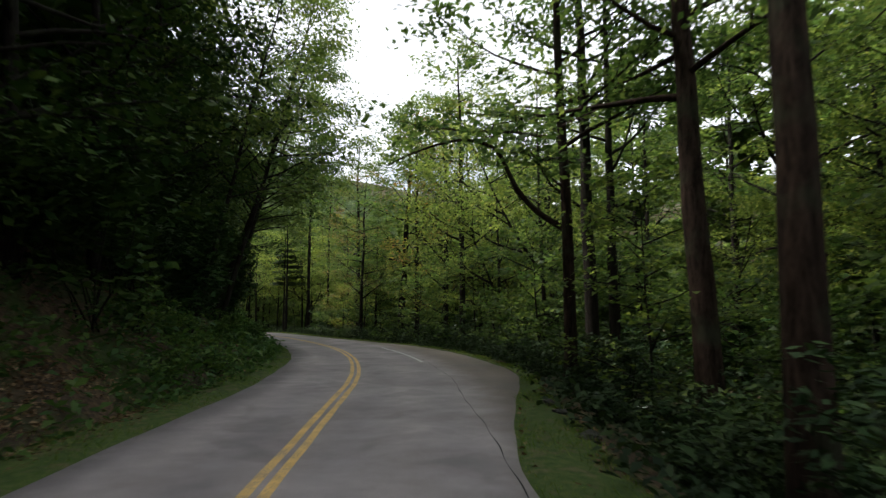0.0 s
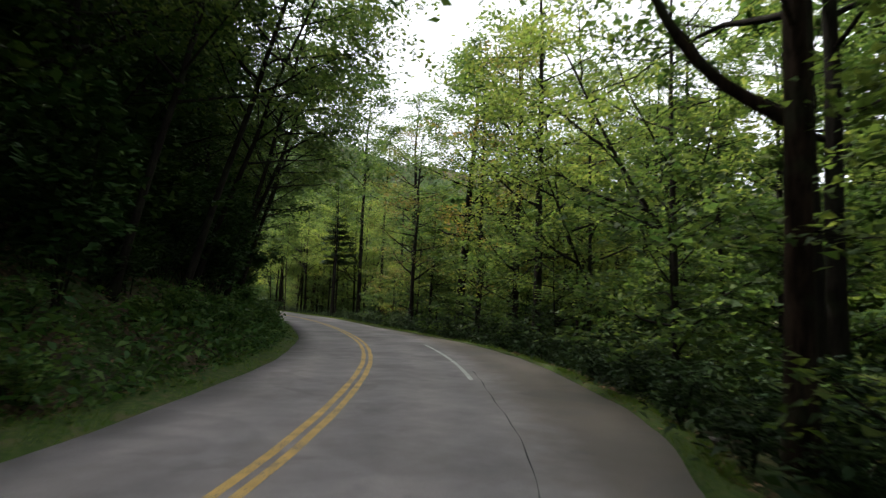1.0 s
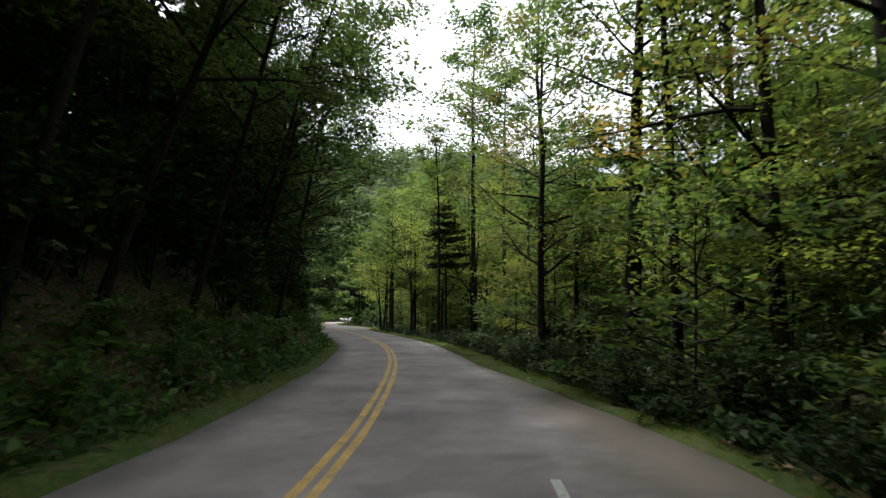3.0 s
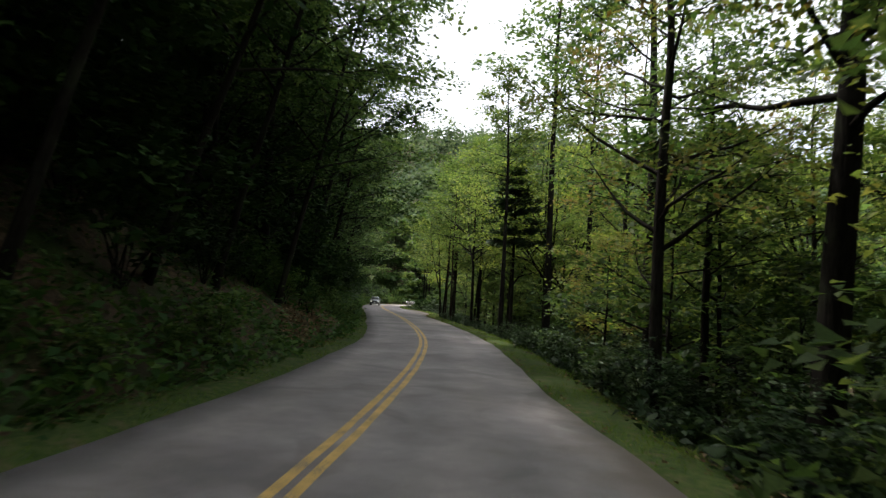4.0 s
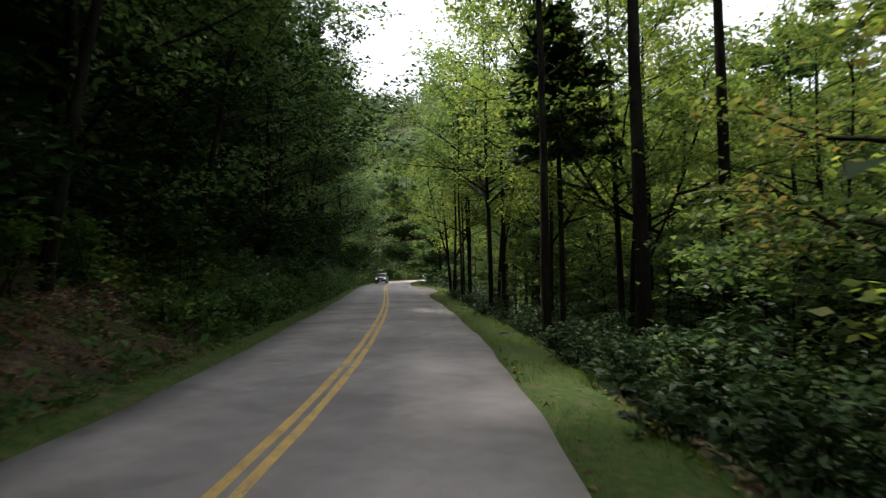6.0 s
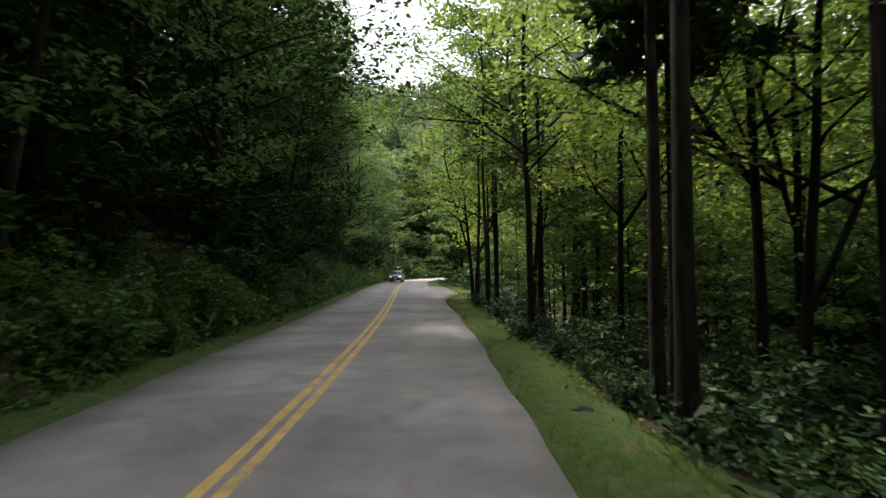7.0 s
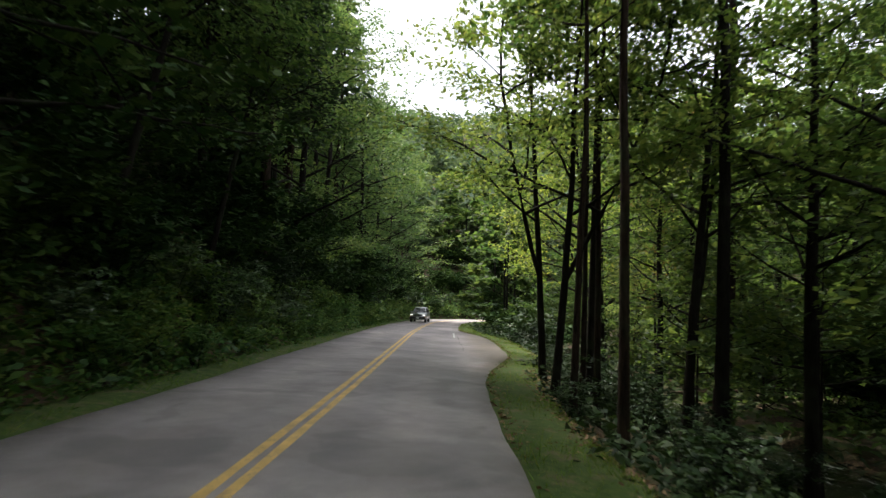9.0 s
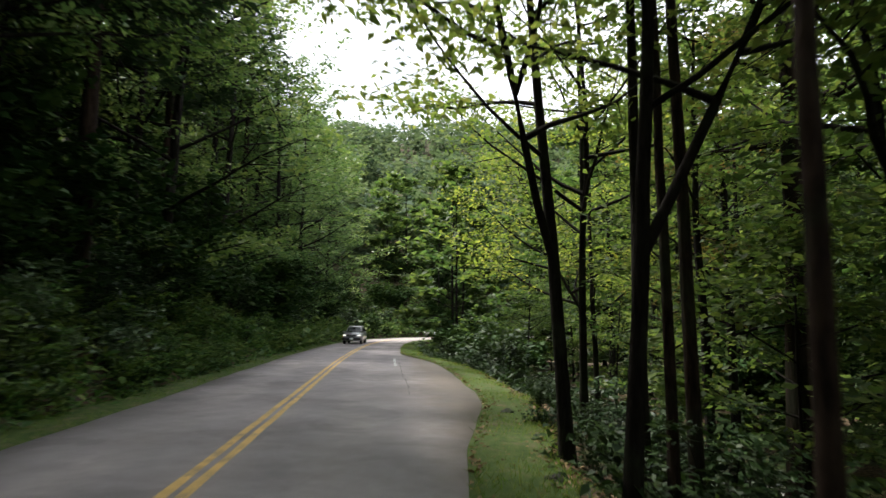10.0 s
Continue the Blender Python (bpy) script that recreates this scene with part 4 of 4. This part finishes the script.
def plant_understory():
    rng = np.random.default_rng(6)
    taken = []
    for s0, s1, u0, u1, n, keys, sizes in (
            (s_at_y(46), s_at_y(104), -HALF - 2.6, -HALF - 1.2, 130, ("herb0", "bush1", "herb1", "bush2"), (0.45, 0.95)),
            # pale leaves here stand in for light on the shrubs of the bank
            (s_at_y(50), s_at_y(82), -HALF - 2.9, -HALF - 1.5, 34, ("pale0", "herb1", "pale1"), (0.5, 0.85)),
            (s_at_y(33), s_at_y(48), -HALF - 5.4, -HALF - 2.6, 26, ("bush1", "bush2", "laurel0"), (0.7, 1.1)),
            (s_at_y(58), s_at_y(100), -HALF - 3.8, -HALF - 1.8, 26, ("thicket0", "bush2", "laurel1"), (0.7, 1.0)),
            (s_at_y(48), s_at_y(108), -HALF - 4.6, -HALF - 2.0, 26, ("thicket0", "thicket1", "bush2"), (0.7, 1.2)),
            (s_at_y(100), s_at_y(104) + 48, -7.5, -3.9, 30, ("thicket0", "bush2", "laurel2"), (0.6, 1.0)),
            (s_at_y(92), s_at_y(104) + 40, -15, -5.5, 26, ("thicket0", "thicket1"), (0.8, 1.3)),
            (s_at_y(52), s_at_y(100), 14.0, 24.0, 40, ("laurel2", "laurel1", "thicket0"), (0.9, 1.5)),
            (s_at_y(-6), s_at_y(62), 14.5, 22.0, 44, ("laurel2", "laurel1", "thicket0"), (1.0, 1.5)),
            (s_at_y(-8), s_at_y(50), 6.5, 9.0, 26, ("laurel1", "shade1"), (0.8, 1.2)),
            (s_at_y(88), s_at_y(104), 6.0, 10.0, 12, ("laurel2", "thicket0"), (0.8, 1.2)),
            (s_at_y(84), s_at_y(94), 6.2, 9.0, 10, ("laurel2", "thicket0", "laurel1"), (0.6, 1.0)),
            (s_at_y(104) + 6, s_at_y(104) + 52, -9.5, -3.8, 26, ("thicket0", "laurel2"), (0.7, 1.1))):
        for _ in range(n):
            s, u = rng.uniform(s0, s1), rng.uniform(u0, u1)
            x, y = on_road(s, u)
            if height(float(x), float(y)) > -2.3:
                plant(keys[int(rng.integers(0, len(keys)))], float(x), float(y), float(rng.uniform(0, 360)), float(rng.uniform(*sizes)))
    for _ in range(22):
        x, y = on_road(rng.uniform(s_at_y(-4), s_at_y(34)), rng.uniform(-HALF - 6.5, -HALF - 3.6))
        plant(("thicket0", "laurel2", "laurel1")[int(rng.integers(0, 3))], float(x), float(y), float(rng.uniform(0, 360)), float(rng.uniform(0.7, 1.1)))
    for key, x, y, size in (("pale1", 5.6, 15.1, 1.05), ("pale0", 6.5, 16.0, 0.95), ("pale0", -5.1, 34.0, 0.8), ("pale1", -4.3, 35.2, 0.7), ("bush2", -5.3, 36.8, 1.1)):
        plant(key, x, y, 70 * x, size)
    right = lambda s: float(edge_right(s))
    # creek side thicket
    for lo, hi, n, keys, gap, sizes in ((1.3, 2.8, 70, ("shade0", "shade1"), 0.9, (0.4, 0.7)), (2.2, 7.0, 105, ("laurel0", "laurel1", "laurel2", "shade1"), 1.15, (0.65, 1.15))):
        for _ in range(n):
            for _ in range(10):
                s = rng.uniform(s_at_y(-11), s_at_y(88))
                x, y = on_road(s, right(s) + rng.uniform(lo, hi) - (1.25 - float(margin_wide(s))))
                clear = s_at_y(60) < s < s_at_y(90) and lo > 1.5 and rng.uniform() < 0.75      # the creek shows between the trunks here
                if not clear and all((x - a) ** 2 + (y - b) ** 2 > gap * gap for a, b in taken):
                    taken.append((x, y))
                    plant(keys[int(rng.integers(0, len(keys)))], float(x), float(y), float(rng.uniform(0, 360)), float(rng.uniform(*sizes)))
                    break
    # bank side thicket
    for lo, hi, n, keys, gap, sizes in ((0.9, 2.2, 80, ("bush0", "bush1", "bush2"), 0.65, (0.45, 0.85)), (2.2, 6.5, 60, ("laurel0", "laurel1", "laurel2"), 1.2, (0.8, 1.3)), (2.3, 5.2, 60, ("thicket0", "thicket1"), 1.2, (0.75, 1.15))):
        for _ in range(n):
            for _ in range(10):
                s = rng.uniform(s_at_y(-12), s_at_y(104))
                x, y = on_road(s, -HALF - rng.uniform(lo, hi))
                if is_bare(s, -HALF - lo - 0.3) and rng.uniform() < 0.85:
                    break
                if all((x - a) ** 2 + (y - b) ** 2 > gap * gap for a, b in taken):
                    taken.append((x, y))
                    plant(keys[int(rng.integers(0, len(keys)))], float(x), float(y), float(rng.uniform(0, 360)), float(rng.uniform(*sizes)))
                    break


plant_understory()
for key in sorted(set(KINDS) - SPENT):     # kinds that found no place
    for ob in list(KINDS[key].children) + [KINDS[key]]:
        bpy.data.objects.remove(ob)


def build_hill_forest():
    """The wooded hill beyond the bend: crowns in their hundreds, too far to count."""
    rng = np.random.default_rng(21)
    vs = []
    x = rng.uniform(-260, 90, 5200)
    y = rng.uniform(105, 330, 5200)
    w = (x + 61.0) * -0.53 + (y - 128.0) * 0.85
    s, u = road_su(x, y)
    ok = (w > 10) & (w < 190) & (np.abs(u) > 15)
    x, y, w = x[ok][:1350], y[ok][:1350], w[ok][:1350]
    z = land(x, y)
    for i in range(len(x)):
        n = 120 if w[i] < 90 else 70
        r, tall = rng.uniform(2.6, 4.8), rng.uniform(9, 15)
        d = rng.normal(0, 1, (n, 3))
        d /= np.linalg.norm(d, axis=1, keepdims=True)
        d *= rng.uniform(0.6, 1.05, (n, 1))
        d[:, 2] *= 1.35
        vs.append(np.array([x[i], y[i], z[i] + tall * 0.45]) + d * r)
    at = np.concatenate(vs)
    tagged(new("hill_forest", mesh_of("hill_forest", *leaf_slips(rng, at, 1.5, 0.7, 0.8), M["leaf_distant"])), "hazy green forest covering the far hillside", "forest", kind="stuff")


build_hill_forest()


def build_far_woods():
    """The woods across the valley, closing the view between the nearer trunks."""
    rng = np.random.default_rng(22)
    s = rng.uniform(s_at_y(-30), s_at_y(118), 460)
    u = rng.uniform(44, 100, 460)
    x, y = on_road(s, u)
    z = land(x, y)
    vs = []
    for i in range(len(x)):
        r, tall = rng.uniform(2.6, 4.4), rng.uniform(9, 15)
        d = rng.normal(0, 1, (85, 3))
        d /= np.linalg.norm(d, axis=1, keepdims=True)
        d *= rng.uniform(0.6, 1.05, (85, 1)) * np.array([r, r, tall * 0.55])
        vs.append(np.array([x[i], y[i], z[i] + tall * 0.5]) + d)
    tagged(new("far_woods", mesh_of("far_woods", *leaf_slips(rng, np.concatenate(vs), 1.2, 0.8, 0.8), M["leaf_maple"])), "green woods on the far side of the creek valley", "forest", kind="stuff")


build_far_woods()


def build_ground_cover():
    """Ferns, creepers and seedlings that hide the forest floor."""
    rng = np.random.default_rng(41)
    for name, n, u_of, size, mat, label in (
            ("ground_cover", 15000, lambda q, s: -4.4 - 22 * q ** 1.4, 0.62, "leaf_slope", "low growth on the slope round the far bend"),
            ("ground_cover", 15000, lambda q, s: -3.5 - 4.5 * q, 0.42, "leaf_weed", "weeds banked up round the far bend"),
            ("ground_cover", 17000, lambda q, s: -edge_left(s) - 1.1 - 2.4 * q, 0.20, "leaf_weed", "tall pale green weeds on the bank further on"),
            ("ground_cover", 30000, lambda q, s: -edge_left(s) - 0.6 - 4.5 * q ** 1.3, 0.15, "leaf_herb", "creepers and seedlings on the shaded bank"),
            ("ground_cover", 14000, lambda q, s: -edge_left(s) - 0.75 - 1.9 * q, 0.24, "leaf_herb", "knee-high weeds along the foot of the bank"),
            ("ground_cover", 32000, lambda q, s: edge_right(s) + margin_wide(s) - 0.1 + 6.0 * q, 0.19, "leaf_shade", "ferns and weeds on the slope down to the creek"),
            ("ground_cover", 17000, lambda q, s: edge_right(s) + 5.0 + 32 * q, 0.56, "leaf_maple", "low leafy growth on the valley floor")):
        s0, s1 = (s_at_y(92), s_at_y(104) + 80) if "bend" in label else (s_at_y(45 if "further" in label else -14), s_at_y(104))
        heads, s, u = scatter(rng, n // 5, s0, s1, u_of)
        at = np.repeat(heads, 5, axis=0) + rng.normal(0, 1, (len(heads) * 5, 3)) * np.array([size, size, 0.0])
        at[:, 2] += np.abs(rng.normal(0.12, 0.10, len(at))) * (size / 0.14) ** (1.5 if "weeds" in label else 0.5)
        wet = (at[:, 2] < -2.25) & (np.repeat(u, 5) > 8)
        wet |= np.repeat(is_bare(s, u) & (rng.uniform(0, 1, len(s)) < 0.82), 5)
        tagged(new(name, mesh_of(name, *leaf_cards(rng, at[~wet], size, 0.5, 0.5), M[mat])), label, "plants", kind="stuff")


build_ground_cover()
build_grass()
build_litter()


# ---------------------------------------------------------------- the cars on the road
M["car_white"] = plain_material("car_paint_white", (0.72, 0.72, 0.71), 0.3, 0.0, Coat_Weight=0.5)
M["car_silver"] = plain_material("car_paint_silver", (0.30, 0.30, 0.31), 0.3, 0.4, Coat_Weight=0.5)
M["car_black"] = plain_material("black_plastic", (0.015, 0.015, 0.016), 0.5)
M["car_glass"] = plain_material("tinted_glass", (0.02, 0.025, 0.028), 0.05, spec=0.8)
M["tyre"] = plain_material("tyre_rubber", (0.012, 0.012, 0.012), 0.85)
M["rim"] = plain_material("wheel_alloy", (0.45, 0.45, 0.46), 0.35, 0.9)
M["chrome"] = plain_material("chrome", (0.7, 0.7, 0.72), 0.12, 1.0)
M["lens"] = plain_material("lamp_lens", (0.85, 0.87, 0.9), 0.1, spec=0.8, Emission_Color=(1.0, 0.95, 0.85), Emission_Strength=0.6)
M["amber"] = plain_material("amber_lens", (0.6, 0.2, 0.02), 0.2)


def bevel_box(sx, sy, sz, at=(0, 0, 0), bevel=0.04, taper=1.0):
    """A box with rounded edges, its top narrowed by taper."""
    bm = bmesh.new()
    bmesh.ops.create_cube(bm, size=1.0)
    for v in bm.verts:
        k = taper if v.co.z > 0 else 1.0
        v.co = Vector((v.co.x * sx * k, v.co.y * sy * k, v.co.z * sz)) + Vector(at)
    bmesh.ops.bevel(bm, geom=bm.edges[:], offset=bevel, segments=3, affect="EDGES", profile=0.6)
    return bm


def loft(sections):
    """A closed body through rings of equal numbers of points."""
    bm = bmesh.new()
    rings = [[bm.verts.new(p) for p in ring] for ring in sections]
    n = len(rings[0])
    for a, b in zip(rings, rings[1:]):
        for k in range(n):
            bm.faces.new((a[k], a[(k + 1) % n], b[(k + 1) % n], b[k]))
    bm.faces.new(rings[0][::-1])
    bm.faces.new(rings[-1])
    bmesh.ops.recalc_face_normals(bm, faces=bm.faces[:])
    bmesh.ops.bevel(bm, geom=[e for e in bm.edges if e.calc_face_angle(0) > 0.5], offset=0.035, segments=2, affect="EDGES")
    for f in bm.faces:
        f.smooth = True
    return bm


def ring_of(y, half, low, high, tumble):
    """A cross-section of a car's body at y: sill, waist and roof line, leaning in by tumble."""
    waist = low + (high - low) * 0.55
    return [(-half * 0.93, y, low), (-half, y, low + 0.18), (-half, y, waist), (-half + tumble, y, high), (half - tumble, y, high), (half, y, waist), (half, y, low + 0.18), (half * 0.93, y, low)]


def wheel_part(root, x, y, radius, width):
    bm = bmesh.new()
    bmesh.ops.create_cone(bm, cap_ends=True, segments=28, radius1=radius, radius2=radius, depth=width, matrix=pose(x, y, radius, 0, 90, 0))
    bmesh.ops.bevel(bm, geom=[e for e in bm.edges if e.calc_face_angle(0) > 1], offset=0.04, segments=3, affect="EDGES")
    wheel = part("wheel", bm, M["tyre"], root)
    bm = bmesh.new()
    side = 1 if x > 0 else -1
    bmesh.ops.create_cone(bm, cap_ends=True, segments=24, radius1=radius * 0.64, radius2=radius * 0.58, depth=0.04, matrix=pose(x + side * (width / 2 + 0.005), y, radius, 0, 90 * side, 0))
    for k in range(5):
        bmesh.ops.create_cube(bm, size=1.0, matrix=pose(x + side * (width / 2 + 0.022), y, radius, 72 * k, 0, 0) @ Matrix.Diagonal((0.03, 0.09, radius * 1.1, 1)))
    part("rim", bm, M["rim"], wheel, "five-spoke alloy rim")


def build_suv(name, paint, tall, at, turn, label):
    """An oncoming car, its front towards -y: bonnet, cabin with glass all round, bumper, grille, lamps, mirrors, wheels."""
    root = new(name)
    h = tall
    part("body", loft([ring_of(-2.22, 0.80, 0.40, 0.82, 0.06), ring_of(-2.05, 0.90, 0.34, 0.95, 0.05), ring_of(-1.2, 0.93, 0.30, 1.05, 0.05), ring_of(-0.85, 0.93, 0.30, 1.08, 0.04),
                       ring_of(1.9, 0.93, 0.30, 1.10, 0.04), ring_of(2.2, 0.86, 0.42, 1.06, 0.06)]), paint, root)
    part("cabin", loft([[(-0.80, -1.0, 1.04), (-0.60, -0.25, h - 0.06), (0.60, -0.25, h - 0.06), (0.80, -1.0, 1.04)],
                        [(-0.84, 0.0, 1.04), (-0.66, 0.15, h), (0.66, 0.15, h), (0.84, 0.0, 1.04)],
                        [(-0.84, 1.5, 1.04), (-0.66, 1.4, h), (0.66, 1.4, h), (0.84, 1.5, 1.04)],
                        [(-0.80, 2.12, 1.04), (-0.62, 1.85, h - 0.08), (0.62, 1.85, h - 0.08), (0.80, 2.12, 1.04)]]), paint, root)
    glass = bmesh.new()
    quad = [glass.verts.new(p) for p in ((-0.70, -0.945, 1.10), (0.70, -0.945, 1.10), (0.555, -0.35, h - 0.12), (-0.555, -0.35, h - 0.12))]
    glass.faces.new(quad)
    bmesh.ops.solidify(glass, geom=glass.faces[:], thickness=-0.02)
    part("windscreen", glass, M["car_glass"], root, "dark sloping windscreen")
    for side in (-1, 1):
        for y0, y1 in ((-0.35, 0.55), (0.65, 1.55)):
            glass = bmesh.new()
            top = h - 0.13
            quad = [glass.verts.new(p) for p in ((side * 0.845, y0 - (0.3 if y0 < 0 else 0), 1.12), (side * 0.845, y1, 1.12), (side * 0.70, y1 - 0.03, top), (side * 0.70, y0 + 0.1, top))]
            glass.faces.new(quad)
            bmesh.ops.solidify(glass, geom=glass.faces[:], thickness=0.02)
            part("side_window", glass, M["car_glass"], root)
        part("headlight", bevel_box(0.26, 0.10, 0.13, (side * 0.70, -2.17, 0.80), 0.03), M["lens"], root, "clear headlight")
        part("indicator", bevel_box(0.10, 0.08, 0.10, (side * 0.83, -2.12, 0.66), 0.02), M["amber"], root)
        part("door_mirror", bevel_box(0.20, 0.12, 0.15, (side * 1.02, -0.62, 1.12), 0.03), paint, root)
        part("roof_rail", bevel_box(0.04, 1.7, 0.04, (side * 0.58, 0.8, h + 0.03), 0.012), M["car_black"], root)
        for y in (-1.42, 1.40):
            wheel_part(root, side * 0.82, y, 0.35, 0.22)
    part("bumper", bevel_box(1.72, 0.22, 0.26, (0, -2.22, 0.50), 0.06), M["car_black"], root, "bumper")
    grille = part("grille", bevel_box(0.92, 0.06, 0.20, (0, -2.225, 0.80), 0.02), M["car_black"], root)
    for k in range(3):
        part("grille_bar", bevel_box(0.88, 0.03, 0.022, (0, -2.262, 0.74 + 0.06 * k), 0.006), M["chrome"], grille)
    part("number_plate", bevel_box(0.32, 0.02, 0.16, (0, -2.345, 0.50), 0.006), M["car_white"], root, "pale blank number plate")
    root.matrix_basis = pose(*at, 0, 0, turn)
    root.scale = (0.83, 0.85, 0.86)
    return tagged(root, label, "car")


def build_cars():
    s = s_at_y(104.0)
    x, y = on_road(s, -1.35)
    build_suv("car", M["car_silver"], 1.68, (float(x), float(y), 0.0), heading(s), "silver sport utility car with headlights on in the facing lane")
    x, y = on_road(s + 25, -1.2)
    build_suv("car", M["car_white"], 1.46, (float(x), float(y), 0.0), heading(s + 25), "white car in the sunlit bend beyond")


build_cars()


# ---------------------------------------------------------------- rocks of the cut bank and stones of the verge
def build_rock(name, seed, size, at, label, category="rock"):
    rng = np.random.default_rng(seed)
    bm = bmesh.new()
    bmesh.ops.create_icosphere(bm, subdivisions=4, radius=1.0)
    off = Vector(rng.uniform(-50, 50, 3))
    for v in bm.verts:
        p = v.co.copy()
        n = noise.noise(p * 1.1 + off) * 0.45 + noise.noise(p * 2.7 + off) * 0.2 + noise.noise(p * 6.5 + off) * 0.07
        ledge = 0.10 * math.floor(3.5 * (p.z + n)) / 3.5
        v.co = Vector((p.x * size[0], p.y * size[1], p.z * size[2])) * (1 + n + ledge)
    ob = new(name, bpy.data.meshes.new(name))
    bm.to_mesh(ob.data)
    bm.free()
    ob.data.materials.append(M["rock"])
    ob.matrix_basis = pose(*at, 0, 0, float(rng.uniform(0, 360)))
    return tagged(ob, label, category)


def build_rocks():
    rng = np.random.default_rng(31)
    for i in range(14):
        s = rng.uniform(s_at_y(-8), s_at_y(80))
        u = float(edge_right(s)) + rng.uniform(0.5, 1.2)
        x, y = on_road(s, u)
        k = rng.uniform(0.06, 0.14)
        build_rock("stone", 330 + i, (k * 1.4, k, k * 0.6), (float(x), float(y), height(float(x), float(y)) + k * 0.25), "small grey stone lying in the verge grass", "stone")


build_rocks()
